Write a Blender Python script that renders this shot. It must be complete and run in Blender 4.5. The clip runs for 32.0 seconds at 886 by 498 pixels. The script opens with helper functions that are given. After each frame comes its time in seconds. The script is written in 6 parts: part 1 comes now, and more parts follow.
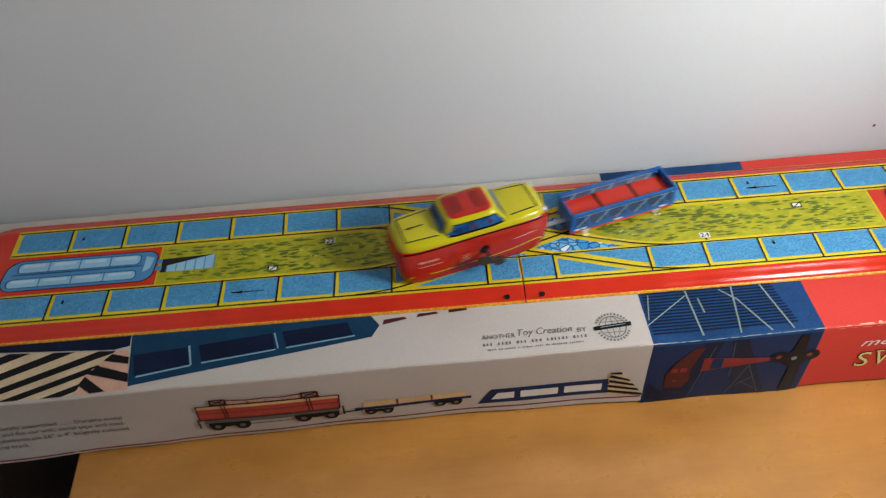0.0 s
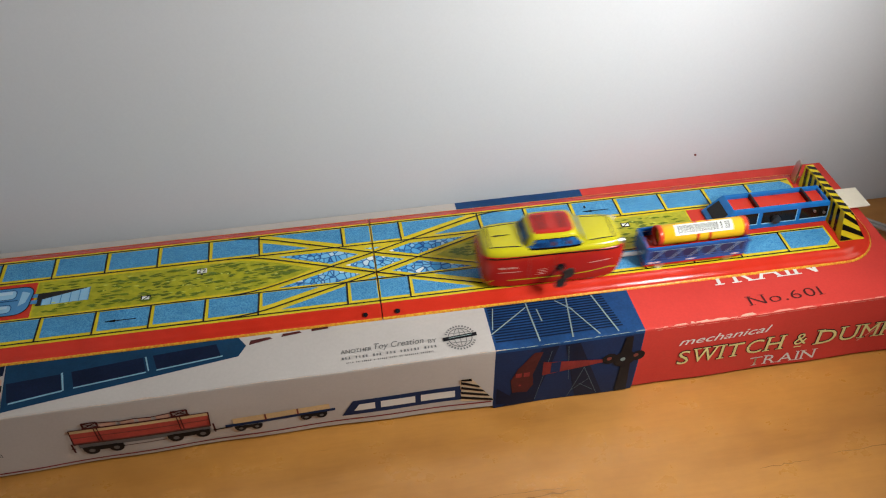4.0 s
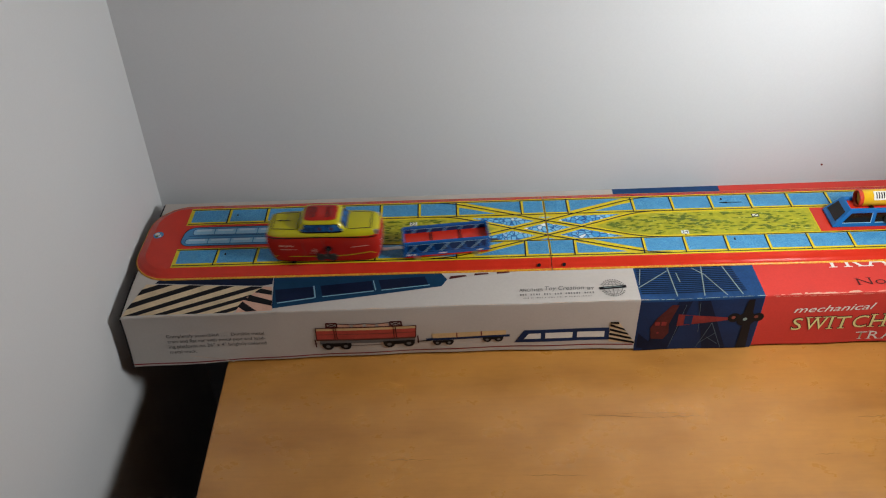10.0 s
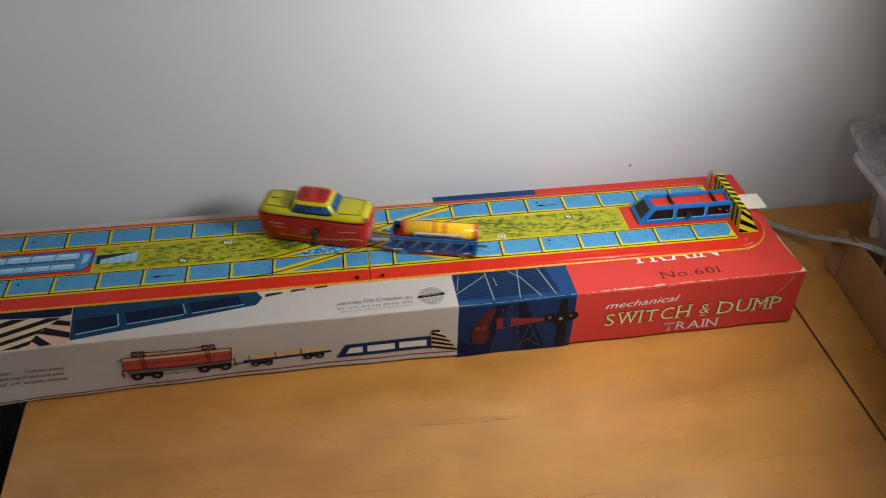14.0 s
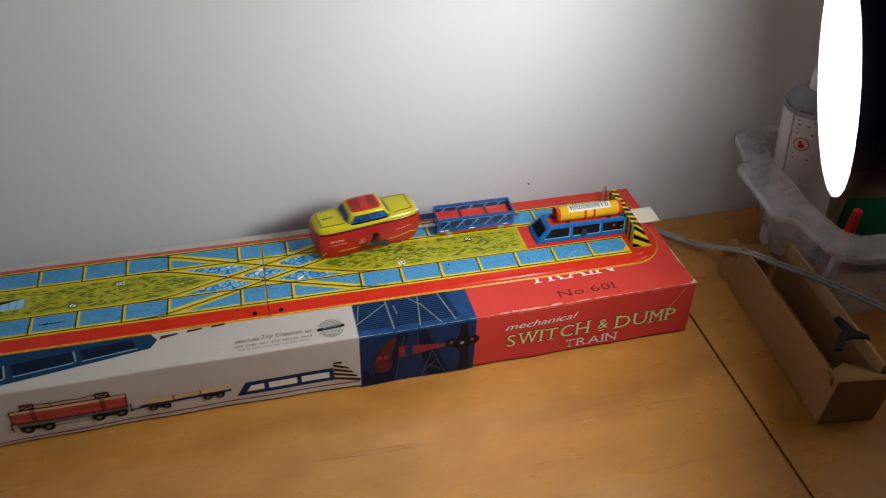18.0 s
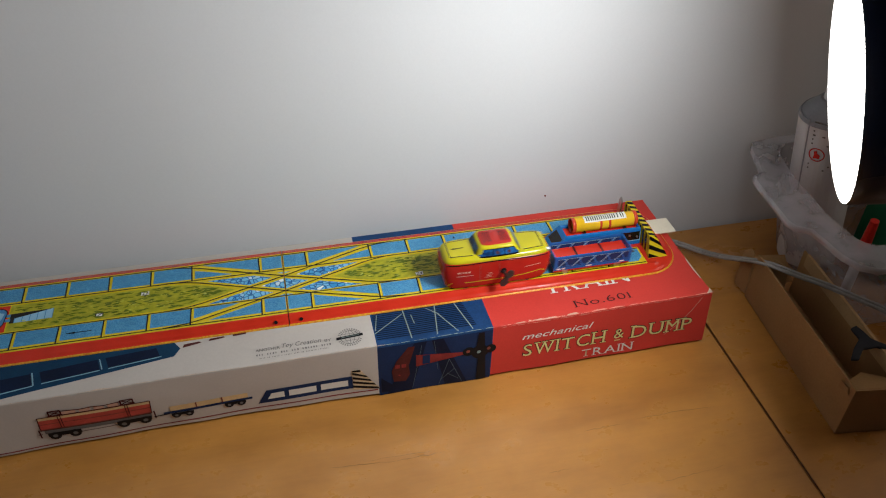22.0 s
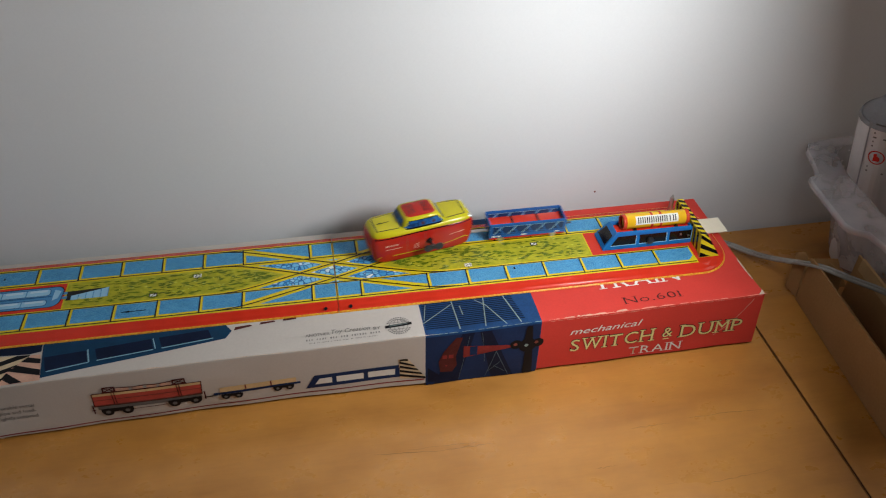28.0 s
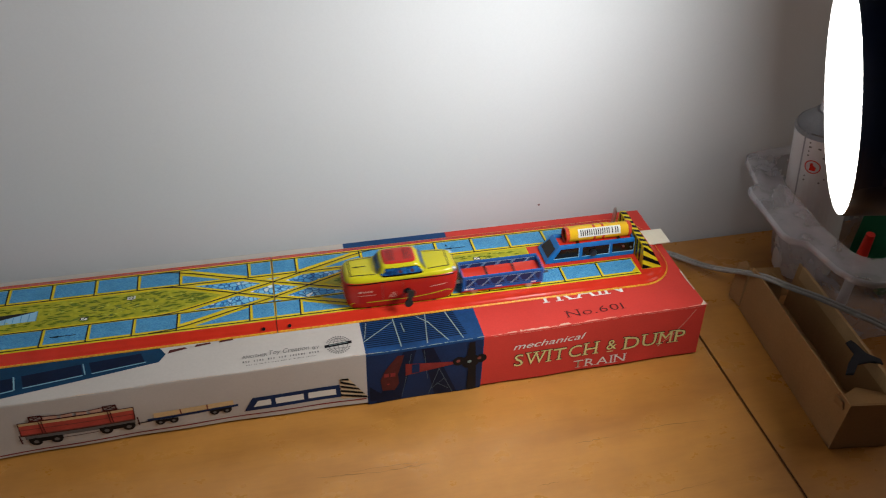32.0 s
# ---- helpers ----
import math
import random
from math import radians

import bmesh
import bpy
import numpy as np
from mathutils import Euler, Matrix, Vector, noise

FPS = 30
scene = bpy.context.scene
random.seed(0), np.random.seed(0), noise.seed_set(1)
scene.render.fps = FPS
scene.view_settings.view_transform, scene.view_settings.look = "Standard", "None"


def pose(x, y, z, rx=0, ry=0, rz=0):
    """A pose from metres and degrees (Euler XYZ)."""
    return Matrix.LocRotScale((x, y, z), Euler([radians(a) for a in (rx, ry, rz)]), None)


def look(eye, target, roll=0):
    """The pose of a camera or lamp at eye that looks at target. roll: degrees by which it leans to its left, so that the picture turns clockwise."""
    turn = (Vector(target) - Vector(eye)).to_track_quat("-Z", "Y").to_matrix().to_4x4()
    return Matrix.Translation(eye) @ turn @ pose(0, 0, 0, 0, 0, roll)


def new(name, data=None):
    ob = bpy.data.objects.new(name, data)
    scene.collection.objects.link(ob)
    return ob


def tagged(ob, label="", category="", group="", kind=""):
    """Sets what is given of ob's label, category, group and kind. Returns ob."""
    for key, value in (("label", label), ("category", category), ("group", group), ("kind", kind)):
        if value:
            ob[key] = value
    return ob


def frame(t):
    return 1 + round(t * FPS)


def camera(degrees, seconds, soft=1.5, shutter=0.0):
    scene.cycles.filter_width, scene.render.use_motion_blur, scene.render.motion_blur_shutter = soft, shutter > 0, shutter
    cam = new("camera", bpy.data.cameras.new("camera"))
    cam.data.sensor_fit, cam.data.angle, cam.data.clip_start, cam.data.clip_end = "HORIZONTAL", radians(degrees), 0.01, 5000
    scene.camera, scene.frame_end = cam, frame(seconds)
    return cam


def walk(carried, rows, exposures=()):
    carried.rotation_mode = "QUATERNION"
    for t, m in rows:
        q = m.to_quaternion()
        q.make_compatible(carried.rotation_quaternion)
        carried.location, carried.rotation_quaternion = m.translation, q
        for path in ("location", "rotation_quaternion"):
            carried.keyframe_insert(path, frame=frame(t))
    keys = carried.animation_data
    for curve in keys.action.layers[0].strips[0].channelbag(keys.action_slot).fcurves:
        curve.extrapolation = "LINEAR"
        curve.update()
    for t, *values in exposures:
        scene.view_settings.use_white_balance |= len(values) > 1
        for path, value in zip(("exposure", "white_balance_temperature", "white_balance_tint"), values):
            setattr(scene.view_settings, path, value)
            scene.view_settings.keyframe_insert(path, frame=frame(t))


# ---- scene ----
FOV = 58.19
SECONDS = 32.0
cam = camera(FOV, SECONDS, soft=1.1, shutter=0.5)
PATH = [
    (0, pose(0.2839, -0.2424, 0.4000, 43.272, 2.547, -4.384)),
    (0.5, pose(0.2796, -0.2467, 0.3956, 42.539, 2.993, -2.263)),
    (1, pose(0.2671, -0.2784, 0.4056, 44.538, 2.513, 0.056)),
    (1.5, pose(0.2711, -0.2867, 0.4152, 45.012, 2.789, 0.783)),
    (2, pose(0.2842, -0.2911, 0.4124, 46.108, 2.588, 0.543)),
    (2.5, pose(0.2971, -0.2833, 0.4142, 45.811, 1.164, -3.195)),
    (4.5, pose(0.3210, -0.2970, 0.4190, 47.459, 0.264, -9.783)),
    (5, pose(0.3003, -0.3063, 0.4210, 47.929, 1.344, -4.184)),
    (5.5, pose(0.2865, -0.3064, 0.4244, 47.605, 1.852, -1.106)),
    (6, pose(0.2739, -0.3149, 0.4227, 48.553, 1.792, -0.412)),
    (6.5, pose(0.2875, -0.3115, 0.4279, 47.841, 1.961, -0.562)),
    (7, pose(0.3112, -0.3095, 0.4287, 48.265, 1.084, -4.568)),
    (7.5, pose(0.3266, -0.3184, 0.4327, 49.260, 0.586, -7.901)),
    (8, pose(0.3329, -0.3307, 0.4320, 50.094, 0.103, -10.533)),
    (8.5, pose(0.3390, -0.3550, 0.4544, 50.083, 0.081, -11.101)),
    (9, pose(0.3308, -0.3834, 0.4694, 49.529, 1.401, -7.799)),
    (9.5, pose(0.2992, -0.3977, 0.4763, 48.843, 1.884, -3.494)),
    (10, pose(0.2678, -0.4193, 0.4797, 48.780, 2.369, -0.114)),
    (10.5, pose(0.2658, -0.4208, 0.4743, 48.527, 2.044, -0.436)),
    (11, pose(0.2732, -0.4163, 0.4677, 48.237, 1.413, -1.683)),
    (11.5, pose(0.2968, -0.4224, 0.4702, 48.457, 0.406, -2.590)),
    (12, pose(0.3110, -0.4091, 0.4726, 48.381, -0.805, -6.106)),
    (12.5, pose(0.3218, -0.4095, 0.4758, 49.484, -1.434, -9.030)),
    (13, pose(0.3283, -0.4128, 0.4774, 49.837, -1.205, -10.457)),
    (13.5, pose(0.3261, -0.4094, 0.4766, 49.412, -0.987, -9.541)),
    (14, pose(0.3121, -0.4155, 0.4712, 49.689, -1.189, -8.978)),
    (14.5, pose(0.3095, -0.4148, 0.4765, 49.339, -0.232, -7.035)),
    (16.5, pose(0.3477, -0.4050, 0.4894, 49.637, -0.334, -8.985)),
    (17, pose(0.3440, -0.4105, 0.4947, 50.223, -1.665, -13.297)),
    (17.5, pose(0.3600, -0.4080, 0.4907, 50.242, -1.594, -14.626)),
    (18, pose(0.3430, -0.4096, 0.4884, 49.990, -2.001, -14.298)),
    (18.5, pose(0.3143, -0.4171, 0.4767, 50.574, -0.561, -8.935)),
    (19, pose(0.2755, -0.4348, 0.4840, 50.921, 0.538, -2.110)),
    (19.5, pose(0.2703, -0.4406, 0.4842, 51.541, 1.219, 0.546)),
    (20, pose(0.2734, -0.4370, 0.4868, 51.285, 1.238, 0.067)),
    (20.5, pose(0.2901, -0.4332, 0.4845, 51.386, 0.689, -2.409)),
    (21, pose(0.3187, -0.4198, 0.4897, 50.475, -0.332, -7.706)),
    (21.5, pose(0.3401, -0.4210, 0.4903, 50.958, -0.540, -11.844)),
    (22, pose(0.3442, -0.4209, 0.4911, 51.147, -0.914, -13.156)),
    (22.5, pose(0.3427, -0.4229, 0.4892, 51.260, -0.881, -13.286)),
    (23, pose(0.3223, -0.4230, 0.4901, 50.910, -1.030, -12.056)),
    (23.5, pose(0.3083, -0.4302, 0.4825, 51.213, 0.085, -8.182)),
    (24, pose(0.2913, -0.4307, 0.4913, 50.716, 0.616, -4.897)),
    (24.5, pose(0.2830, -0.4354, 0.4914, 51.522, 0.887, -2.783)),
    (25, pose(0.2867, -0.4360, 0.4899, 51.836, 0.784, -2.501)),
    (25.5, pose(0.2960, -0.4314, 0.4906, 51.312, 0.328, -3.927)),
    (26, pose(0.3213, -0.4277, 0.4932, 51.230, 0.004, -6.915)),
    (26.5, pose(0.3411, -0.4245, 0.4945, 51.312, -0.617, -10.759)),
    (28.5, pose(0.3087, -0.4200, 0.4856, 50.797, -1.312, -9.727)),
    (29, pose(0.2765, -0.4321, 0.4850, 51.390, -0.157, -4.256)),
    (29.5, pose(0.2619, -0.4438, 0.4865, 52.113, 0.440, -0.667)),
    (30, pose(0.2791, -0.4465, 0.4763, 53.800, 0.775, -1.020)),
    (30.5, pose(0.2879, -0.4391, 0.4864, 52.664, 0.075, -3.034)),
    (31, pose(0.3268, -0.4294, 0.4854, 52.406, 0.167, -7.367)),
    (31.5, pose(0.3504, -0.4202, 0.4816, 52.091, -0.423, -11.193)),
    (32, pose(0.3491, -0.4168, 0.4848, 51.864, -1.683, -12.900)),
]
walk(cam, PATH, exposures=((0.0, 0.12), (2.0, 0.16), (5.0, 0.06), (6.0, 0.0), (8.0, 0.03), (9.0, -0.05), (11.0, -0.02), (13.0, -0.08), (14.0, 0.0), (16.0, -0.14), (17.0, -0.32), (17.5, -0.28), (18.2, -0.22), (19.0, -0.16), (21.0, -0.11), (22.0, -0.20), (23.0, -0.30), (23.5, -0.08), (24.0, -0.14), (25.0, -0.14), (29.0, -0.10), (31.0, -0.06), (32.0, -0.16)))

# ---- light: one big round work lamp, and weak fill added through unseen openings ----
world = bpy.data.worlds.new("room_light")
scene.world = world
world.use_nodes = True
world.node_tree.nodes["Background"].inputs[0].default_value = (0.80, 0.88, 1.0, 1)
world.node_tree.nodes["Background"].inputs[1].default_value = 0.12

LAMP_AT = Vector((0.6236, -0.1164, 0.3081))
LAMP_FACE = Vector((-0.862, 0.454, -0.226)).normalized()
LAMP_R = 0.0582
bulb = bpy.data.lights.new("lamp_light", "AREA")
bulb.shape, bulb.size, bulb.energy, bulb.color = "DISK", LAMP_R * 1.98, 1.75, (0.918, 0.955, 0.962)
bulb_ob = new("lamp_light", bulb)
bulb_ob.matrix_world = look(LAMP_AT + LAMP_FACE * 0.0005, LAMP_AT + LAMP_FACE)


# ---- materials ----
def nodes_of(name):
    m = bpy.data.materials.new(name)
    m.use_nodes = True
    t = m.node_tree
    return m, t, t.nodes["Principled BSDF"]


def noise_tex(t, scale, detail=4.0, stretch=(1, 1, 1), rough=0.55):
    co = t.nodes.new("ShaderNodeTexCoord")
    mp = t.nodes.new("ShaderNodeMapping")
    mp.inputs["Scale"].default_value = stretch
    nz = t.nodes.new("ShaderNodeTexNoise")
    nz.inputs["Scale"].default_value, nz.inputs["Detail"].default_value, nz.inputs["Roughness"].default_value = scale, detail, rough
    t.links.new(co.outputs["Object"], mp.inputs["Vector"])
    t.links.new(mp.outputs["Vector"], nz.inputs["Vector"])
    return nz


def ramp(t, src, stops):
    r = t.nodes.new("ShaderNodeValToRGB")
    while len(r.color_ramp.elements) < len(stops):
        r.color_ramp.elements.new(0.5)
    for e, (p, c) in zip(r.color_ramp.elements, stops):
        e.position, e.color = p, (*c, 1)
    t.links.new(src, r.inputs["Fac"])
    return r


def mixed(t, a, b, fac, kind="MIX"):
    m = t.nodes.new("ShaderNodeMix")
    m.data_type, m.blend_type = "RGBA", kind
    for socket, v in ((m.inputs[6], a), (m.inputs[7], b), (m.inputs[0], fac)):
        if isinstance(v, (int, float)):
            socket.default_value = v
        elif isinstance(v, tuple):
            socket.default_value = (*v, 1)
        else:
            t.links.new(v, socket)
    return m.outputs[2]


def bumped(t, b, src, strength, depth=0.0003):
    bp = t.nodes.new("ShaderNodeBump")
    bp.inputs["Strength"].default_value, bp.inputs["Distance"].default_value = strength, depth
    t.links.new(src, bp.inputs["Height"])
    t.links.new(bp.outputs["Normal"], b.inputs["Normal"])


def surface(name, base, rough=0.5, metal=0.0, spread=0.12, grain=900.0, stain=35.0, bump=0.05, coat=0.0, wear=None, worn=0.72):
    """A plain surface: base colour with fine grain, larger stains and a little relief; wear: a colour that shows through in flecks."""
    m, t, b = nodes_of(name)
    fine, wide = noise_tex(t, grain, 3), noise_tex(t, stain, 5)
    lo, hi = tuple(c * (1 - spread) for c in base), tuple(min(1, c * (1 + spread)) for c in base)
    col = ramp(t, wide.outputs["Fac"], ((0.3, lo), (0.7, hi))).outputs["Color"]
    g = ramp(t, fine.outputs["Fac"], ((0.3, (1 - spread,) * 3), (0.7, (1, 1, 1)))).outputs["Color"]
    col = mixed(t, col, g, 1.0, "MULTIPLY")
    if wear:
        w = noise_tex(t, 160, 8, rough=0.75)
        mask = ramp(t, w.outputs["Fac"], ((worn, (0, 0, 0)), (worn + 0.03, (1, 1, 1)))).outputs["Color"]
        col = mixed(t, col, wear, mask)
    t.links.new(col, b.inputs["Base Color"])
    r = ramp(t, wide.outputs["Fac"], ((0.3, (max(0, rough - 0.06),) * 3), (0.7, (min(1, rough + 0.08),) * 3)))
    t.links.new(r.outputs["Color"], b.inputs["Roughness"])
    b.inputs["Metallic"].default_value = metal
    b.inputs["Coat Weight"].default_value = coat
    b.inputs["Specular IOR Level"].default_value = 0.5 if metal or coat > 0.2 else (0.18 if coat else 0.12)
    b.inputs["Coat Roughness"].default_value = 0.12
    bumped(t, b, fine.outputs["Fac"], bump)
    return m


def tin(name, base, spread=0.07, wear=None):
    """Lithographed tinplate: printed ink under a glossy varnish."""
    m = surface(name, base, 0.17, 0.0, spread, 1400, 60, 0.012, 0.10, wear, 0.74)
    m.node_tree.nodes["Principled BSDF"].inputs["Specular IOR Level"].default_value = 0.32
    return m


def speckle(name, a, b, scale=1500.0, gloss=0.3):
    m, t, p = nodes_of(name)
    n = noise_tex(t, scale, 2)
    w = noise_tex(t, 90, 3)
    col = ramp(t, n.outputs["Fac"], ((0.42, a), (0.58, b))).outputs["Color"]
    shade = ramp(t, w.outputs["Fac"], ((0.3, (0.86, 0.86, 0.86)), (0.7, (1, 1, 1)))).outputs["Color"]
    t.links.new(mixed(t, col, shade, 1.0, "MULTIPLY"), p.inputs["Base Color"])
    p.inputs["Roughness"].default_value = gloss
    p.inputs["Specular IOR Level"].default_value = 0.22
    return m


def stones():
    m, t, p = nodes_of("printed_stones")
    co = t.nodes.new("ShaderNodeTexCoord")
    v = t.nodes.new("ShaderNodeTexVoronoi")
    v.inputs["Scale"].default_value = 240
    t.links.new(co.outputs["Object"], v.inputs["Vector"])
    e = t.nodes.new("ShaderNodeTexVoronoi")
    e.feature = "DISTANCE_TO_EDGE"
    e.inputs["Scale"].default_value = 240
    t.links.new(co.outputs["Object"], e.inputs["Vector"])
    tone = ramp(t, v.outputs["Color"], ((0.2, (0.05, 0.30, 0.62)), (0.45, (0.16, 0.48, 0.75)), (0.70, (0.22, 0.52, 0.75)), (0.84, (0.80, 0.84, 0.82)))).outputs["Color"]
    line = ramp(t, e.outputs["Distance"], ((0.03, (0.02, 0.16, 0.38)), (0.12, (1, 1, 1)))).outputs["Color"]
    t.links.new(mixed(t, tone, line, 1.0, "MULTIPLY"), p.inputs["Base Color"])
    p.inputs["Roughness"].default_value = 0.35
    p.inputs["Specular IOR Level"].default_value = 0.22
    return m


def wood(name, light, dark, rough=0.36):
    """Blond veneer: soft bands, mottling across the grain, fine pores and short dark flecks along it."""
    m, t, b = nodes_of(name)
    band = noise_tex(t, 7, 4, (0.8, 3.2, 1), 0.55)
    mottle = noise_tex(t, 26, 5, (1.0, 1.5, 1), 0.65)
    pore = noise_tex(t, 300, 3, (0.10, 1.5, 1), 0.6)
    fleck = noise_tex(t, 120, 2, (0.16, 2.4, 1), 0.5)
    col = ramp(t, band.outputs["Fac"], ((0.34, dark), (0.50, light), (0.68, tuple(c * 1.10 for c in light)))).outputs["Color"]
    for src, lo_tone, p0, p1 in ((mottle, (0.88, 0.85, 0.80), 0.36, 0.62), (pore, (0.955, 0.94, 0.915), 0.34, 0.56)):
        col = mixed(t, col, ramp(t, src.outputs["Fac"], ((p0, lo_tone), (p1, (1, 1, 1)))).outputs["Color"], 1.0, "MULTIPLY")
    col = mixed(t, col, ramp(t, fleck.outputs["Fac"], ((0.73, (1, 1, 1)), (0.80, (0.70, 0.60, 0.50)))).outputs["Color"], 1.0, "MULTIPLY")
    t.links.new(col, b.inputs["Base Color"])
    r = ramp(t, mottle.outputs["Fac"], ((0.3, (rough + 0.10,) * 3), (0.7, (rough - 0.03,) * 3)))
    t.links.new(r.outputs["Color"], b.inputs["Roughness"])
    b.inputs["Specular IOR Level"].default_value = 0.75
    bumped(t, b, pore.outputs["Fac"], 0.08, 0.0002)
    return m


WALL = surface("wall_paint", (0.634, 0.640, 0.652), 0.65, spread=0.025, grain=700, stain=3, bump=0.08)
# The far walls and ceiling are unseen; dark colour keeps their bounced light low.
ROOM = surface("low_bounce_wall", (0.17, 0.15, 0.13), 0.8, spread=0.03, stain=3)
CEIL = surface("low_bounce_ceiling", (0.25, 0.235, 0.22), 0.8, spread=0.02, stain=3)
# Near-black floor: the deep shade under the desk is put into its colour.
FLOOR_BLACK = surface("shade_black_floor", (0.004, 0.004, 0.0045), 0.95, spread=0.3, grain=500, bump=0.4)
DESK = wood("desk_wood", (0.50, 0.222, 0.046), (0.405, 0.168, 0.032), 0.27)
DESK_EDGE = wood("desk_edge_wood", (0.40, 0.21, 0.08), (0.28, 0.14, 0.05), 0.5)
STREAK = surface("wood_streak", (0.30, 0.14, 0.045), 0.45, spread=0.2)
SEAM = surface("dark_joint", (0.05, 0.022, 0.01), 0.8)
WHITE_CARD = surface("white_card", (0.510, 0.460, 0.420), 0.55, spread=0.05, grain=600, stain=14, bump=0.08, wear=(0.52, 0.42, 0.33), worn=0.76)
RED_CARD = surface("red_card", (0.59, 0.050, 0.038), 0.45, spread=0.07, grain=600, stain=18, bump=0.06, wear=(0.80, 0.36, 0.30), worn=0.76)
BLUE_CARD = surface("blue_card", (0.012, 0.055, 0.165), 0.42, spread=0.2, grain=600, stain=60, bump=0.06, wear=(0.12, 0.20, 0.32), worn=0.75)
FRAY = surface("frayed_card", (0.60, 0.46, 0.36), 0.85, spread=0.2, grain=900, bump=0.4)
INK = surface("black_ink", (0.009, 0.008, 0.010), 0.5, spread=0.2)
INK_GREY = surface("grey_ink", (0.16, 0.15, 0.145), 0.55)
INK_CREAM = surface("cream_ink", (0.66, 0.50, 0.32), 0.5, spread=0.15, stain=70)
INK_PINK = surface("salmon_ink", (0.66, 0.38, 0.28), 0.5, spread=0.12, stain=50)
INK_RED = surface("red_ink", (0.50, 0.075, 0.055), 0.5, spread=0.15, stain=90)
INK_MAROON = surface("maroon_ink", (0.085, 0.018, 0.017), 0.5, spread=0.2, stain=120)
INK_DULL_RED = surface("dull_red_ink", (0.23, 0.030, 0.028), 0.5, spread=0.2, stain=90)
INK_BROWN = surface("brown_ink", (0.22, 0.06, 0.045), 0.5, spread=0.25, stain=120)
# Teal print, darkened to include the shade along the track's edge.
INK_TEAL = surface("teal_ink", (0.007, 0.042, 0.095), 0.5, spread=0.15, stain=70)
INK_TEAL_LIGHT = surface("pale_teal_ink", (0.22, 0.40, 0.50), 0.5)
INK_NAVY = surface("navy_ink", (0.010, 0.027, 0.085), 0.5, spread=0.2)
INK_DARK_BLUE = surface("dark_blue_ink", (0.005, 0.012, 0.038), 0.45, spread=0.3)
INK_RAIL = surface("dim_rail_ink", (0.085, 0.13, 0.16), 0.5)
INK_PALE = surface("pale_green_ink", (0.23, 0.30, 0.29), 0.5)
INK_WHITE = surface("white_ink", (0.70, 0.67, 0.62), 0.5, spread=0.05)
INK_YELLOW = surface("pale_yellow_ink", (0.70, 0.61, 0.26), 0.45, spread=0.08)
INK_TIMBER = surface("timber_ink", (0.68, 0.47, 0.24), 0.5, spread=0.15)
T_RED = tin("red_tin", (0.60, 0.032, 0.014), wear=(0.50, 0.12, 0.07))
T_RED.node_tree.nodes["Principled BSDF"].inputs["Specular IOR Level"].default_value = 0.30
T_RED.node_tree.nodes["Principled BSDF"].inputs["Coat Weight"].default_value = 0.04
T_YELLOW = tin("yellow_tin", (0.68, 0.52, 0.016))
T_RIM = speckle("yellow_rolled_rim", (0.78, 0.42, 0.03), (0.66, 0.20, 0.02), 900)
T_BLACK = tin("black_tin", (0.007, 0.005, 0.004))
T_CELL = speckle("blue_speckled_print", (0.033, 0.205, 0.46), (0.120, 0.39, 0.61), 1500)
T_STONE = stones()
T_GRASS = speckle("yellow_green_print", (0.37, 0.365, 0.015), (0.48, 0.44, 0.022), 240)
T_TUFT = tin("green_tuft_print", (0.135, 0.185, 0.015), 0.25)
T_LIGHT_TUFT = tin("light_tuft_print", (0.60, 0.62, 0.10), 0.2)
T_PALEBLUE = tin("pale_blue_print", (0.30, 0.56, 0.76))
T_MIDBLUE = tin("mid_blue_print", (0.07, 0.26, 0.52))
T_GLEAM = tin("pale_gleam_print", (0.48, 0.68, 0.82))
T_NIGHT = tin("night_blue_print", (0.006, 0.028, 0.10))
T_NAVY = tin("navy_print", (0.012, 0.075, 0.20))
T_WHITE = tin("white_print", (0.80, 0.79, 0.72))
DOCK_BLUE = tin("bright_blue_tin", (0.010, 0.15, 0.45), 0.1)
WAGON_BLUE = tin("deep_blue_tin", (0.013, 0.105, 0.36), 0.15)
CAR_YELLOW = tin("car_yellow_tin", (0.52, 0.455, 0.012))
CAR_RED = tin("car_red_tin", (0.42, 0.017, 0.010), wear=(0.42, 0.06, 0.04))
CAR_WINDOW = speckle("printed_car_window", (0.005, 0.030, 0.11), (0.014, 0.11, 0.32), 190)
CAR_PASSENGER = tin("printed_brown", (0.10, 0.035, 0.04))
PIPE_YELLOW = tin("pipe_yellow_tin", (0.84, 0.48, 0.018))
PIPE_RED = tin("pipe_red_tin", (0.60, 0.055, 0.02))
STEEL = surface("bare_steel", (0.55, 0.54, 0.52), 0.32, 1.0, 0.15, 700, 80, 0.1)
DARK_STEEL = surface("dark_steel", (0.12, 0.12, 0.125), 0.45, 1.0, 0.2)
KEY_STEEL = surface("dull_steel", (0.055, 0.050, 0.046), 0.38, 0.6, 0.3)
KRAFT = surface("kraft_card", (0.34, 0.19, 0.080), 0.8, spread=0.10, grain=500, stain=20, bump=0.15)
# Paler copy of the kraft card: light on the fold put into the colour.
LIT_KRAFT = surface("lit_kraft_fold", (0.46, 0.29, 0.14), 0.8, spread=0.12, grain=500, stain=25, bump=0.15)
TAB = surface("cream_card", (0.78, 0.71, 0.58), 0.7, spread=0.06)
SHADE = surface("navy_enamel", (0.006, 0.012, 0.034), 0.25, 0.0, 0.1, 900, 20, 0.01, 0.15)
CABLE = surface("clear_grey_cable", (0.30, 0.285, 0.265), 0.25, 0.0, 0.1, coat=0.5)
